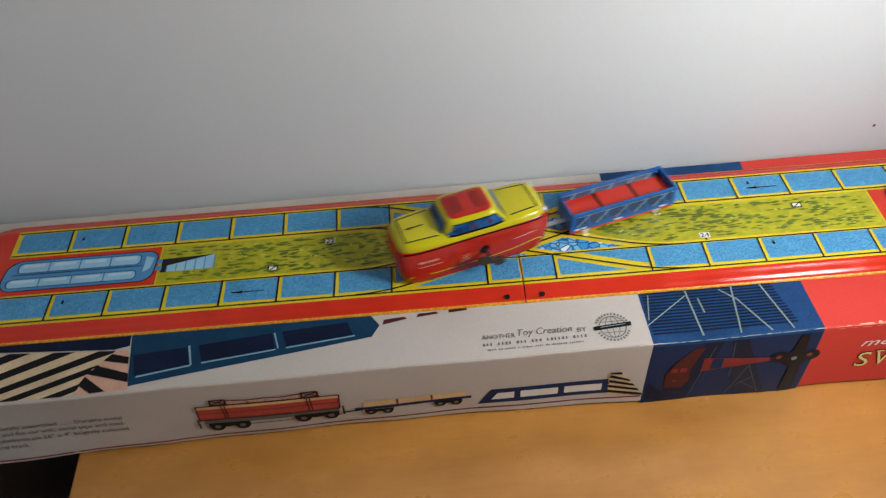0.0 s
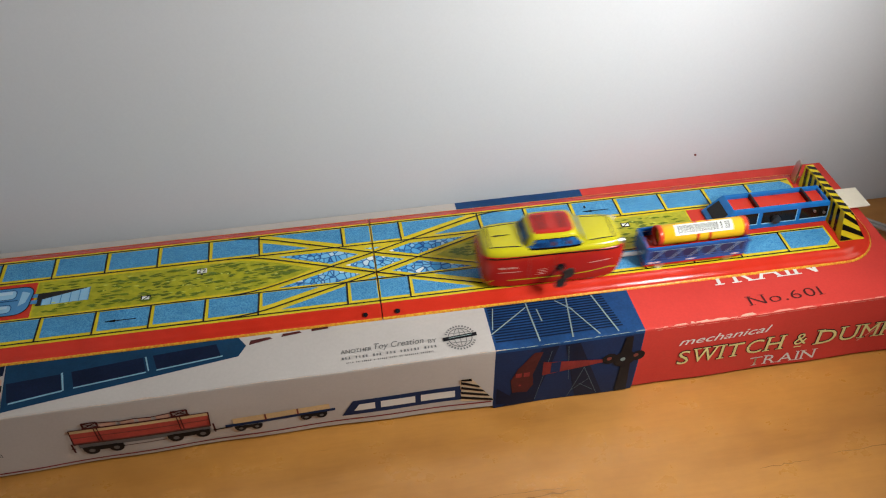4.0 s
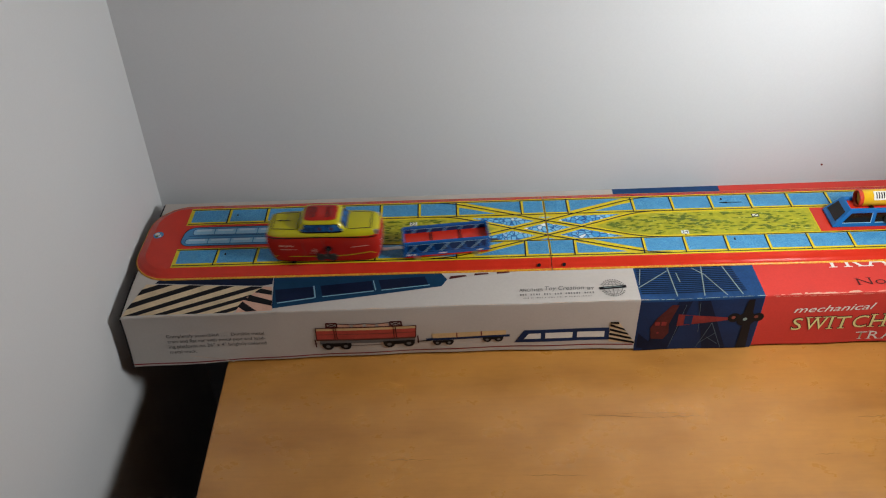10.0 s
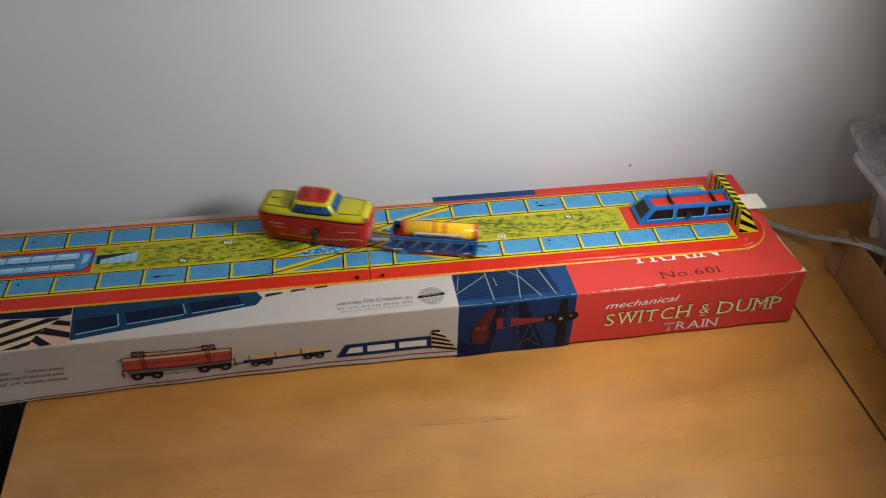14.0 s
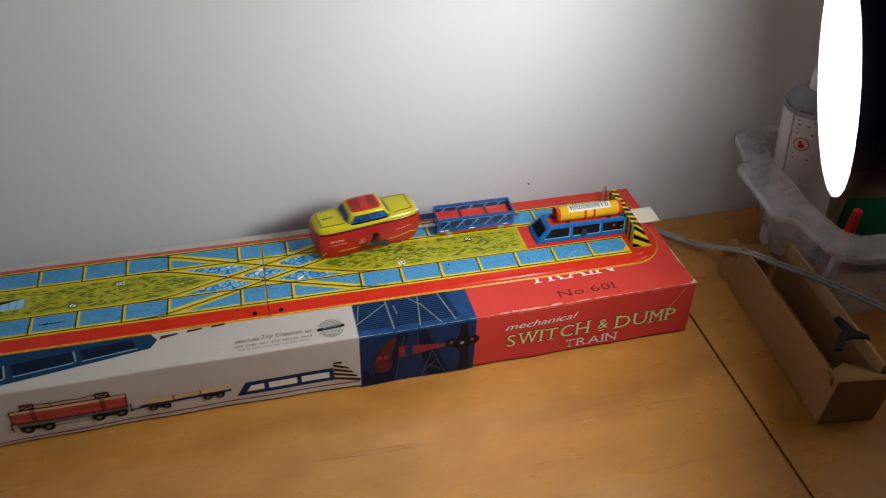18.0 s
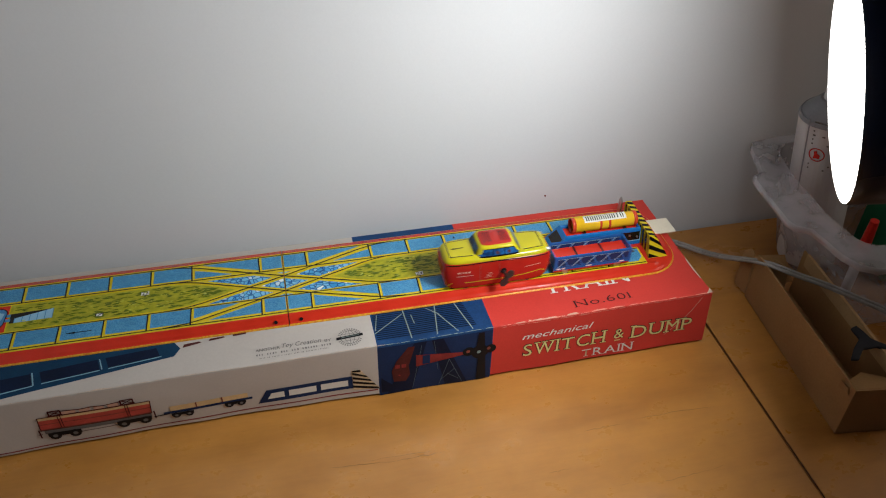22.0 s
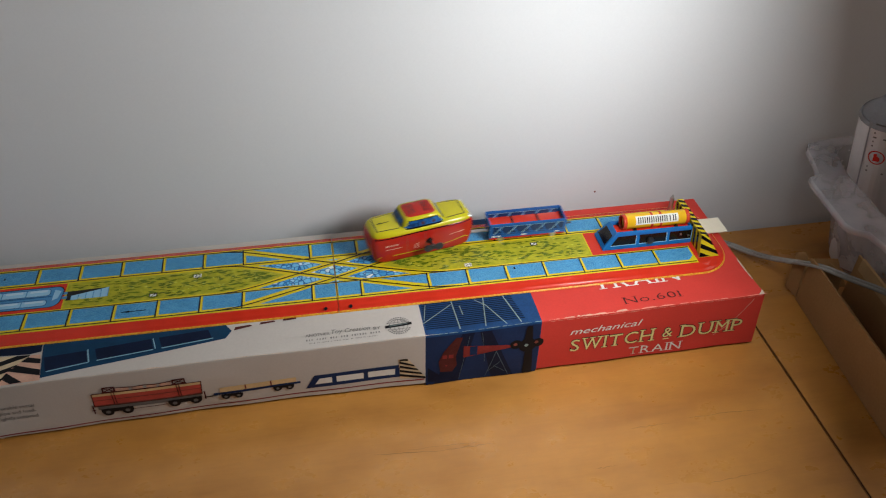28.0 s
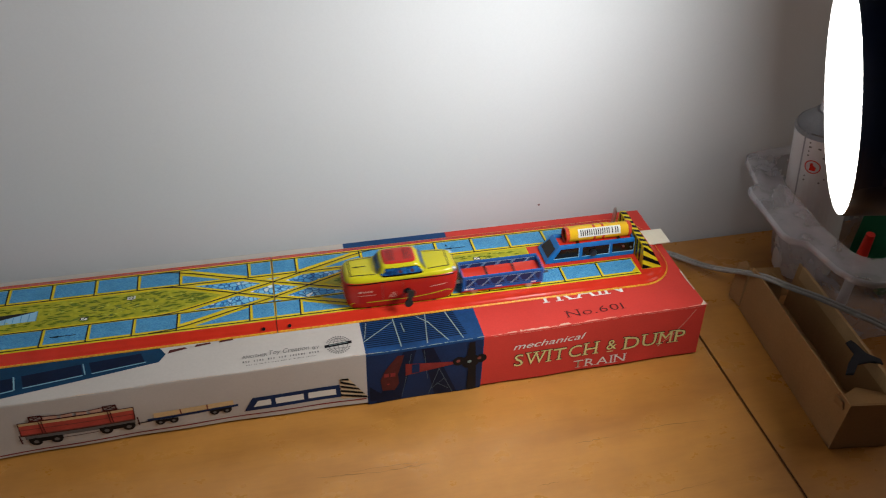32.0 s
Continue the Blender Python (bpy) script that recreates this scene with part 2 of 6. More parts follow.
CAN_WHITE = surface("can_paint", (0.66, 0.65, 0.66), 0.35, 0.0, 0.05, coat=0.3)
CAN_GREY = surface("can_grey", (0.30, 0.30, 0.32), 0.4)
RED_PLASTIC = surface("red_plastic", (0.62, 0.03, 0.02), 0.35)
GREEN_PLASTIC = surface("green_plastic", (0.015, 0.16, 0.07), 0.4)
DARK_STUFF = surface("dark_plastic", (0.025, 0.025, 0.03), 0.5)


def plastic(name, lo, hi):
    """Thin frosted plastic: half clear, half milky and glossy."""
    m, t, b = nodes_of(name)
    n = noise_tex(t, 40, 4)
    r = ramp(t, n.outputs["Fac"], ((0.3, (0.22,) * 3), (0.7, (0.36,) * 3)))
    t.links.new(r.outputs["Color"], b.inputs["Roughness"])
    b.inputs["Base Color"].default_value = (0.62, 0.61, 0.66, 1)
    clear = t.nodes.new("ShaderNodeBsdfTransparent")
    clear.inputs["Color"].default_value = (0.93, 0.93, 0.95, 1)
    mix = t.nodes.new("ShaderNodeMixShader")
    w = ramp(t, n.outputs["Fac"], ((0.3, (lo,) * 3), (0.7, (hi,) * 3)))
    t.links.new(w.outputs["Color"], mix.inputs[0])
    t.links.new(clear.outputs[0], mix.inputs[1])
    t.links.new(b.outputs[0], mix.inputs[2])
    t.links.new(mix.outputs[0], t.nodes["Material Output"].inputs["Surface"])
    return m


BIN_PLASTIC = plastic("frosted_plastic", 0.24, 0.38)
LIP_PLASTIC = plastic("milky_plastic", 0.32, 0.46)
EDGE_PLASTIC = plastic("milky_edge", 0.45, 0.65)


def glow():
    m, t, b = nodes_of("lamp_diffuser")
    b.inputs["Base Color"].default_value = (0.06, 0.06, 0.06, 1)
    b.inputs["Emission Color"].default_value = (1.0, 0.98, 0.95, 1)
    b.inputs["Emission Strength"].default_value = 6.0
    return m


DIFFUSER = glow()


# ---- building helpers ----
def mesh_of(name, bm, *mats):
    bmesh.ops.recalc_face_normals(bm, faces=bm.faces)
    me = bpy.data.meshes.new(name)
    bm.to_mesh(me)
    bm.free()
    for m in mats:
        me.materials.append(m)
    return me


def part(name, bm, material, parent, label=""):
    ob = new(name, mesh_of(name, bm, material))
    ob.parent = parent
    return tagged(ob, label)


def thing(name, bm, material, label, category, group="", kind=""):
    return tagged(new(name, mesh_of(name, bm, material)), label, category, group, kind)


def empty(name, label, category, at=(0, 0, 0), group="", kind=""):
    ob = new(name)
    ob.empty_display_size = 0.02
    ob.matrix_basis = pose(*at)
    return tagged(ob, label, category, group, kind)


def block(lo, hi, bevel=0.0, seg=2, m=None, bm=None):
    """An upright block from corner to corner, its edges rounded."""
    own = bm or bmesh.new()
    made = bmesh.ops.create_cube(own, size=1)["verts"]
    for v in made:
        v.co = Vector([a + (b - a) * (c + 0.5) for a, b, c in zip(lo, hi, v.co)])
    if bevel:
        edges = list({e for v in made for e in v.link_edges})
        bmesh.ops.bevel(own, geom=edges, offset=bevel, segments=seg, affect="EDGES", profile=0.6)
    if m:
        own.transform(m)
    return own


def rod(a, b, r, r2=None, n=16, bm=None, caps=True):
    own = bm or bmesh.new()
    a, b = Vector(a), Vector(b)
    turn = (b - a).to_track_quat("Z", "Y").to_matrix().to_4x4()
    bmesh.ops.create_cone(own, cap_ends=caps, segments=n, radius1=r, radius2=r if r2 is None else r2, depth=(b - a).length,
                          matrix=Matrix.Translation((a + b) / 2) @ turn)
    return own


def flat(polys, place, bm=None):
    """Flat printed shapes: lists of (u, v), put into space by place(u, v)."""
    own = bm or bmesh.new()
    for pts in polys:
        own.faces.new([own.verts.new(place(u, v)) for u, v in pts])
    return own


def fine_flat(polys, place, step=0.006):
    """Printed shapes cut into small pieces, so that they follow a bowed surface."""
    own = bmesh.new()
    for pts in polys:
        own.faces.new([own.verts.new((u, v, 0)) for u, v in pts])
    bmesh.ops.triangulate(own, faces=own.faces)
    for _ in range(6):
        long_edges = [e for e in own.edges if e.calc_length() > step]
        if not long_edges:
            break
        bmesh.ops.subdivide_edges(own, edges=long_edges, cuts=1)
        bmesh.ops.triangulate(own, faces=[f for f in own.faces if len(f.verts) > 3])
    for v in own.verts:
        v.co = Vector(place(v.co.x, v.co.y))
    return own


def prism(pts, lo, hi, axis="z", bevel=0.0, bm=None):
    """An outline pushed from lo to hi along an axis. For 'y' the outline is (x, z), for 'x' it is (y, z)."""
    own = bm or bmesh.new()
    def at(u, v, w):
        return {"z": (u, v, w), "y": (u, w, v), "x": (w, u, v)}[axis]
    low = [own.verts.new(at(u, v, lo)) for u, v in pts]
    top = [own.verts.new(at(u, v, hi)) for u, v in pts]
    n = len(pts)
    made = [own.faces.new(low), own.faces.new(top)]
    for i in range(n):
        made.append(own.faces.new((low[i], low[(i + 1) % n], top[(i + 1) % n], top[i])))
    if bevel:
        bmesh.ops.recalc_face_normals(own, faces=made)
        bmesh.ops.bevel(own, geom=list({e for f in made for e in f.edges}), offset=bevel, segments=2, affect="EDGES")
    return own


def strip(points, width):
    """Flat quads along a line of (u, v), as wide as width."""
    out = []
    for (u0, v0), (u1, v1) in zip(points, points[1:]):
        d = Vector((u1 - u0, v1 - v0))
        d = d / max(d.length, 1e-9) * width / 2
        a, b = (u0 - d.x * 0.2, v0 - d.y * 0.2), (u1 + d.x * 0.2, v1 + d.y * 0.2)
        out.append([(a[0] + d.y, a[1] - d.x), (b[0] + d.y, b[1] - d.x), (b[0] - d.y, b[1] + d.x), (a[0] - d.y, a[1] + d.x)])
    return out


def ribbon(points, width, place):
    """One unbroken flat band along a line of (u, v)."""
    own, pairs = bmesh.new(), []
    n = len(points)
    for i, (u, v) in enumerate(points):
        p, q = points[max(0, i - 1)], points[min(n - 1, i + 1)]
        d = Vector((q[0] - p[0], q[1] - p[1]))
        d = d / max(d.length, 1e-9) * width / 2
        pairs.append((own.verts.new(place(u + d.y, v - d.x)), own.verts.new(place(u - d.y, v + d.x))))
    for a, b in zip(pairs, pairs[1:]):
        own.faces.new((a[0], b[0], b[1], a[1]))
    return own


def rect(u0, v0, u1, v1):
    return [(u0, v0), (u1, v0), (u1, v1), (u0, v1)]


def circle(u, v, r, n=20, ry=None):
    return [(u + r * math.cos(2 * math.pi * i / n), v + (ry or r) * math.sin(2 * math.pi * i / n)) for i in range(n)]


def shrink(pts, d):
    """An outline drawn in by d towards its middle line."""
    n, out = len(pts), []
    area = sum(pts[i][0] * pts[(i + 1) % n][1] - pts[(i + 1) % n][0] * pts[i][1] for i in range(n))
    s = 1 if area > 0 else -1
    for i in range(n):
        p, q, r = Vector(pts[i - 1]), Vector(pts[i]), Vector(pts[(i + 1) % n])
        a, b = (q - p).normalized(), (r - q).normalized()
        na, nb = Vector((-a.y, a.x)) * s, Vector((-b.y, b.x)) * s
        k = (na + nb)
        k = k / max(0.35, k.dot(na))
        out.append((q.x + k.x * d, q.y + k.y * d))
    return out


def writing(name, words, size, place, material, parent, label, width=None, slant=0.0, bold=0.0, spacing=1.0):
    """Words in the built-in font, laid on a surface: place(u, v) from the left end of the base line."""
    cu = bpy.data.curves.new(name, "FONT")
    cu.body, cu.size, cu.shear, cu.offset, cu.space_character = words, size, slant, bold, spacing
    cu.resolution_u = 3
    ob = bpy.data.objects.new(name, cu)
    scene.collection.objects.link(ob)
    bpy.context.view_layer.update()
    me = bpy.data.meshes.new_from_object(ob.evaluated_get(bpy.context.evaluated_depsgraph_get()))
    bpy.data.objects.remove(ob)
    xs = [v.co.x for v in me.vertices]
    k = width / (max(xs) - min(xs)) if width else 1.0
    x0 = min(xs)
    for v in me.vertices:
        v.co = Vector(place((v.co.x - x0) * k, v.co.y))
    me.materials.clear()
    me.materials.append(material)
    ob = new(name, me)
    ob.parent = parent
    return tagged(ob, label)


SERIFS = {"W": ((0.10, 1), (0.90, 1), (0.5, 1)), "I": ((0.5, 0), (0.5, 1)), "T": ((0.5, 0),), "H": ((0.1, 0), (0.1, 1), (0.9, 0), (0.9, 1)), "D": ((0.08, 0), (0.08, 1)), "U": ((0.1, 1), (0.9, 1)),
          "M": ((0.06, 0), (0.06, 1), (0.94, 0), (0.94, 1)), "P": ((0.1, 0), (0.1, 1)), "R": ((0.1, 0), (0.1, 1), (0.92, 0)), "A": ((0.06, 0), (0.94, 0)), "N": ((0.08, 0), (0.08, 1), (0.92, 1)), "1": ((0.6, 0),)}


def serif_writing(name, words, size, place, material, parent, label, width, fat=0.0):
    """Capitals of the built-in font with little feet at the ends of their stems."""
    cap, x, glyphs = size * 0.729, 0.0, []
    for ch in words:
        if ch == " ":
            x += size * 0.30
            continue
        own = bmesh.new()
        cu = bpy.data.curves.new("glyph", "FONT")
        cu.body, cu.size, cu.resolution_u, cu.offset = ch, size, 3, 0.0 if ch == "M" else fat
        ob = bpy.data.objects.new("glyph", cu)
        scene.collection.objects.link(ob)
        bpy.context.view_layer.update()
        me = bpy.data.meshes.new_from_object(ob.evaluated_get(bpy.context.evaluated_depsgraph_get()))
        bpy.data.objects.remove(ob)
        lo, hi = min(v.co.x for v in me.vertices), max(v.co.x for v in me.vertices)
        slim = {"W": 0.80, "M": 0.84, "C": 0.92}.get(ch, 1.0)
        for v in me.vertices:
            v.co.x = x + (v.co.x - lo) * slim - fat
        own.from_mesh(me)
        wide = (hi - lo - 2 * fat) * slim
        for k, end in SERIFS.get(ch, ()):
            m, h, z = x + wide * k, size * 0.13 + fat, cap * end
            z0, z1 = (z - size * 0.045 - fat, z + fat) if end else (z - fat, z + size * 0.045 + fat)
            own.faces.new([own.verts.new((u, v, 0.00005)) for u, v in rect(m - h, z0, m + h, z1)])
        glyphs.append(own)
        x += wide + size * 0.13
    stretch = width / (x - size * 0.13)
    for own in glyphs:
        for v in own.verts:
            lift = v.co.z
            v.co = Vector(place(v.co.x * stretch, v.co.y))
            v.co.y -= lift
        part(name, own, material, parent, label)


# ---- the room ----
WALL_Y = 0.155
FLOOR_Z = -0.74
floor = thing("floor", block((-0.3, -2.5, FLOOR_Z - 0.05), (1.85, 0.3, FLOOR_Z)), FLOOR_BLACK, "floor coloured near-black for the shade under the desk", "floor", kind="structure")
thing("wall_north", block((-0.3, WALL_Y, FLOOR_Z), (1.85, WALL_Y + 0.1, 1.7)), WALL, "plain matt white painted wall behind the desk", "wall", kind="structure")
left_wall = block((-0.08, -2.5, -0.80), (0, WALL_Y, 1.75))
left_wall.transform(pose(-0.0085, 0, 0, 0, 3.3, 0))
thing("wall_west", left_wall, WALL, "plain white painted side wall meeting the back wall", "wall", kind="structure")
east = block((1.20, -2.5, FLOOR_Z), (1.30, WALL_Y, 0.40))
block((1.20, -2.5, 0.72), (1.30, WALL_Y, 1.7), bm=east)
block((1.20, -2.5, 0.40), (1.30, -0.30, 0.72), bm=east)
block((1.20, 0.02, 0.40), (1.30, WALL_Y, 0.72), bm=east)
thing("wall_east", east, ROOM, "unseen dark side wall with an added opening for fill light", "wall", kind="structure")
# Warm fill from the right; the opening it shines through is added, not seen.
side_fill = bpy.data.lights.new("side_fill_light", "AREA")
side_fill.shape, side_fill.size, side_fill.size_y, side_fill.energy, side_fill.color = "RECTANGLE", 0.32, 0.32, 0.80, (1.0, 0.86, 0.74)
side_fill_ob = new("side_fill_light", side_fill)
side_fill_ob.matrix_world = look((1.198, -0.14, 0.56), (0.75, 0.02, 0.05))
thing("ceiling", block((-0.3, -2.5, 1.7), (1.85, 0.3, 1.8)), CEIL, "unseen ceiling coloured dark to hold down bounced light", "ceiling", kind="structure")
south = block((-0.3, -2.6, FLOOR_Z), (1.85, -2.5, 0.1))
block((-0.3, -2.6, 1.4), (1.85, -2.5, 1.7), bm=south)
block((-0.3, -2.6, 0.1), (0.2, -2.5, 1.4), bm=south)
block((1.1, -2.6, 0.1), (1.85, -2.5, 1.4), bm=south)
thing("wall_south", south, ROOM, "unseen dark wall with an added opening for fill light", "wall", kind="structure")
# Weak fill added from behind the viewer; its window opening is unseen.
rear_fill = bpy.data.lights.new("rear_fill_light", "AREA")
rear_fill.shape, rear_fill.size, rear_fill.size_y, rear_fill.energy, rear_fill.color = "RECTANGLE", 0.9, 1.3, 0.05, (0.92, 0.96, 1.0)
rear_fill_ob = new("rear_fill_light", rear_fill)
rear_fill_ob.matrix_world = look((0.65, -2.495, 0.75), (0.6, 0.0, 0.2))
thing("mark_on_wall", rod((0.5845, WALL_Y + 0.001, 0.0615), (0.5845, WALL_Y - 0.0006, 0.0615), 0.0009, n=10), INK_BROWN, "tiny dark nail hole in the white wall", "nail hole")

# ---- the desk: two boards that meet at a dark joint ----
desk = empty("desk", "smooth blond wooden desk with a straight joint", "desk")
board = prism([(0.0765, WALL_Y - 0.004), (0.0765, -0.004), (0.0790, -0.12), (0.084, -0.70), (0.688, -0.70), (0.6925, -0.16), (0.6944, 0.02), (0.6960, WALL_Y - 0.004)], -0.028, 0.0, "z", 0.0012)
part("board", board, DESK, desk)
side = prism([(0.6968, WALL_Y - 0.004), (0.6952, 0.02), (0.6933, -0.16), (0.6888, -0.70), (1.19, -0.70), (1.19, WALL_Y - 0.004)], -0.028, -0.0006, "z", 0.0010)
part("side_board", side, DESK, desk)
part("joint", flat(strip([(0.6964, WALL_Y - 0.004), (0.6948, 0.02), (0.6929, -0.16), (0.6884, -0.70)], 0.0011), lambda u, v: (u, v, 0.0001)), SEAM, desk, "thin dark joint between the boards")
part("apron", block((0.10, -0.66, -0.10), (1.16, 0.12, -0.028)), DESK_EDGE, desk)
for x, y in ((0.12, -0.64), (0.12, 0.09), (1.14, -0.64), (1.14, 0.09)):
    part("leg", rod((x, y, FLOOR_Z), (x, y, -0.03), 0.022), DESK_EDGE, desk)


def on_desk(u, v):
    return (u, v, 0.00012)


def grain_mark(x0, y0, x1, y1, w, seed):
    rng = random.Random(seed)
    n = 14
    pts = [(x0 + (x1 - x0) * i / n, y0 + (y1 - y0) * i / n + rng.uniform(-0.0006, 0.0006)) for i in range(n + 1)]
    ups = [(u, v + w * math.sin(math.pi * i / n) * rng.uniform(0.3, 1)) for i, (u, v) in enumerate(pts)]
    return [pts + ups[-2:0:-1]]


for i, (x0, y0, x1, y1, w) in enumerate(((0.350, -0.0605, 0.404, -0.0655, 0.0010), (0.400, -0.0650, 0.441, -0.0645, 0.0012), (0.372, -0.0600, 0.436, -0.0620, 0.0007),
                                         (0.545, -0.0690, 0.578, -0.0690, 0.0010), (0.590, -0.0660, 0.660, -0.0680, 0.0008), (0.505, -0.1000, 0.525, -0.0990, 0.0007),
                                         (0.300, -0.110, 0.352, -0.112, 0.0008), (0.580, -0.125, 0.640, -0.121, 0.0008), (0.455, -0.135, 0.480, -0.1345, 0.0010), (0.20, -0.095, 0.245, -0.096, 0.0006))):
    part("grain_streak", flat(grain_mark(x0, y0, x1, y1, w, i), on_desk), STREAK, desk)

# ---- the carton box the toy came in ----
BOX_H, BOX_D, BOX_L, BOX_R = 0.0558, 0.138, 0.0025, 0.6765
X_BLUE, X_RED = 0.3985, 0.4900
carton = empty("toy_box", "long worn cardboard toy box printed white, blue and red", "box")


def lifted(x, y, z):
    """The old box is a little out of true: low at its white end, high at its red end, its front edge bowed."""
    k = max(0.0, 1 - max(0, y) / 0.033) * z / BOX_H
    dz = -0.0028 * max(0, (0.25 - x) / 0.25) ** 1.3 + 0.0024 * max(0, (x - 0.42) / 0.26) + 0.0003 * math.sin(x * 55)
    dy = 0.0006 * math.sin(x * 23) * (z / BOX_H) * (1 - z / BOX_H) * 4
    sag = max(0.0, 1 - x / 0.14)
    tuck = math.sin(math.pi * min(1, max(0, (x - 0.13) / 0.26)))
    dy += max(0.0, 1 - y / 0.03) * (1 - z / BOX_H) ** 2 * (-0.0050 * (3 * sag ** 2 - 2 * sag ** 3) + 0.0022 * tuck + 0.0004 * math.sin(x * 90))
    return (x + 0.004 * (1 - z / BOX_H) * max(0, (x - 0.55) / 0.13) + 0.003 * z / BOX_H * max(0, (0.1 - x) / 0.1), y + dy, z + dz * k)


def on_top(e=0.00015):
    return lambda u, v: (lambda p: (p[0], p[1], p[2] + e))(lifted(u, v, BOX_H))


def on_front(e=0.00015):
    return lambda u, v: (lambda p: (p[0], p[1] - e, p[2]))(lifted(u, 0, v))


def box_body():
    bm = bmesh.new()
    xs = sorted([BOX_L + (BOX_R - BOX_L) * i / 60 for i in range(61)] + [X_BLUE, X_RED])
    r = 0.0012
    ring = [(0.0100, 0.0), (0.0090, 0.0022), (0.0004, 0.0023), (0, 0.0028)] + [(0, BOX_H * i / 6) for i in range(1, 6)] + [(0, BOX_H - r), (r * 0.3, BOX_H - r * 0.3), (r, BOX_H)]
    ring += [(BOX_D * i / 8, BOX_H) for i in range(1, 8)] + [(BOX_D - r, BOX_H), (BOX_D, BOX_H - r), (BOX_D, 0)]
    rows = [[bm.verts.new(lifted(x, y, z)) for y, z in ring] for x in xs]
    for i in range(len(xs) - 1):
        mid = (xs[i] + xs[i + 1]) / 2
        mi = 0 if mid < X_BLUE else (1 if mid < X_RED else 2)
        for j in range(len(ring)):
            k = (j + 1) % len(ring)
            f = bm.faces.new((rows[i][j], rows[i][k], rows[i + 1][k], rows[i + 1][j]))
            f.material_index = mi
    bm.faces.new(rows[0]).material_index = 0
    bm.faces.new(rows[-1]).material_index = 2
    ob = new("body", mesh_of("body", bm, WHITE_CARD, BLUE_CARD, RED_CARD))
    ob.parent = carton


box_body()
# worn fold lines and corners
def frayed_line(x0, x1, seed, wide=0.0009):
    rng = random.Random(seed)
    out, x = [], x0
    while x < x1:
        n = rng.uniform(0.003, 0.016)
        w = wide * rng.uniform(0.08, 0.8) ** 1.4
        out.append([(x, -0.0002), (x + n, -0.0002), (x + n * 0.8, w), (x + n * 0.4, w * rng.uniform(0.5, 1.6)), (x + n * 0.15, w * 0.6)])
        x += n * rng.uniform(0.9, 1.2)
    return out


part("worn_edge", fine_flat(frayed_line(0.495, 0.6745, 4, 0.0021), on_top(0.0002)), surface("worn_red_edge", (0.72, 0.25, 0.19), 0.7, spread=0.1), carton, "pale worn fold of the box")
part("worn_edge", fine_flat([[(u, v + 0.0006) for u, v in p] for p in frayed_line(0.508, 0.560, 9, 0.0034)], on_top(0.00025)), INK_PINK, carton, "pale worn fold of the box")
part("worn_edge", fine_flat([[(u, BOX_H - 0.0012 - v * 0.8) for u, v in p] for p in frayed_line(0.497, 0.6740, 14, 0.0011)], on_front(0.0002)), bpy.data.materials["worn_red_edge"], carton, "pale worn fold of the box")
part("worn_edge", fine_flat(frayed_line(0.02, 0.398, 5, 0.0008), on_top(0.0002)), FRAY, carton, "brownish worn fold of the box")
part("worn_edge", fine_flat(frayed_line(0.40, 0.489, 6, 0.0006), on_top(0.0002)), INK_PALE, carton, "pale worn fold of the box")
part("worn_corner", fine_flat([[(0.671, -0.0003), (0.6767, -0.0003), (0.6767, 0.006), (0.6745, 0.003)], [(0.6758, 0.02), (0.6767, 0.02), (0.6767, 0.05), (0.6755, 0.045)]], on_top(0.0002)), FRAY, carton)
part("torn_spot", fine_flat([[(0.192, -0.0002), (0.206, -0.0002), (0.203, 0.0009), (0.1975, 0.0013), (0.194, 0.0006)]], on_top(0.0003)), FRAY, carton)
part("crease", fine_flat(strip([(0.05, 0.012), (0.075, 0.006), (0.083, 0.002)], 0.0007), on_front(0.0002)), FRAY, carton)
part("crease", fine_flat(strip([(0.640, 0.016), (0.652, 0.027), (0.661, 0.040), (0.668, 0.052)], 0.0005), on_front(0.0002)), INK_PINK, carton)
# Black strips paint in the shade where the box end meets the wall.
part("end_shade_line", fine_flat(strip([(BOX_L + 0.0004, 0.002), (BOX_L + 0.0004, 0.055)], 0.0012), on_front(0.0002)), INK, carton, "dark line painted for the shade at the box end")
part("end_shade_line", fine_flat(strip([(BOX_L + 0.0005, 0.0), (BOX_L + 0.0005, 0.135)], 0.0013), on_top(0.0002)), INK, carton, "dark line painted for the shade at the box end")

# striped ramp end printed on the lid
quad = [(0.0035, 0.002), (0.092, 0.0015), (0.111, 0.0275), (0.0150, 0.034)]


def in_quad(a, b):
    p = [Vector(q) for q in quad]
    lo, hi = p[0].lerp(p[1], a), p[3].lerp(p[2], a)
    q = lo.lerp(hi, b)
    return (q.x, q.y)


part("striped_ramp_print", fine_flat([quad], on_top(0.00015)), INK_CREAM, carton)
def clipped(poly, lo=0.0, hi=1.0):
    """A polygon of (a, b) cut off where a leaves lo..hi."""
    for edge, sign in ((lo, 1), (hi, -1)):
        out = []
        for p, q in zip(poly, poly[1:] + poly[:1]):
            dp, dq = (p[0] - edge) * sign, (q[0] - edge) * sign
            if dp >= 0:
                out.append(p)
            if dp * dq < 0:
                k = dp / (dp - dq)
                out.append((p[0] + (q[0] - p[0]) * k, p[1] + (q[1] - p[1]) * k))
        poly = out
    return poly


for i in range(-3, 4):
    a0 = 0.02 + 0.265 * i
    band = clipped([(a0, 0.0), (a0 + 0.125, 0.0), (a0 + 0.745, 1.0), (a0 + 0.62, 1.0)])
    if len(band) > 2:
        part("black_stripe", fine_flat([[in_quad(*c) for c in band]], on_top(0.0003)), INK, carton)
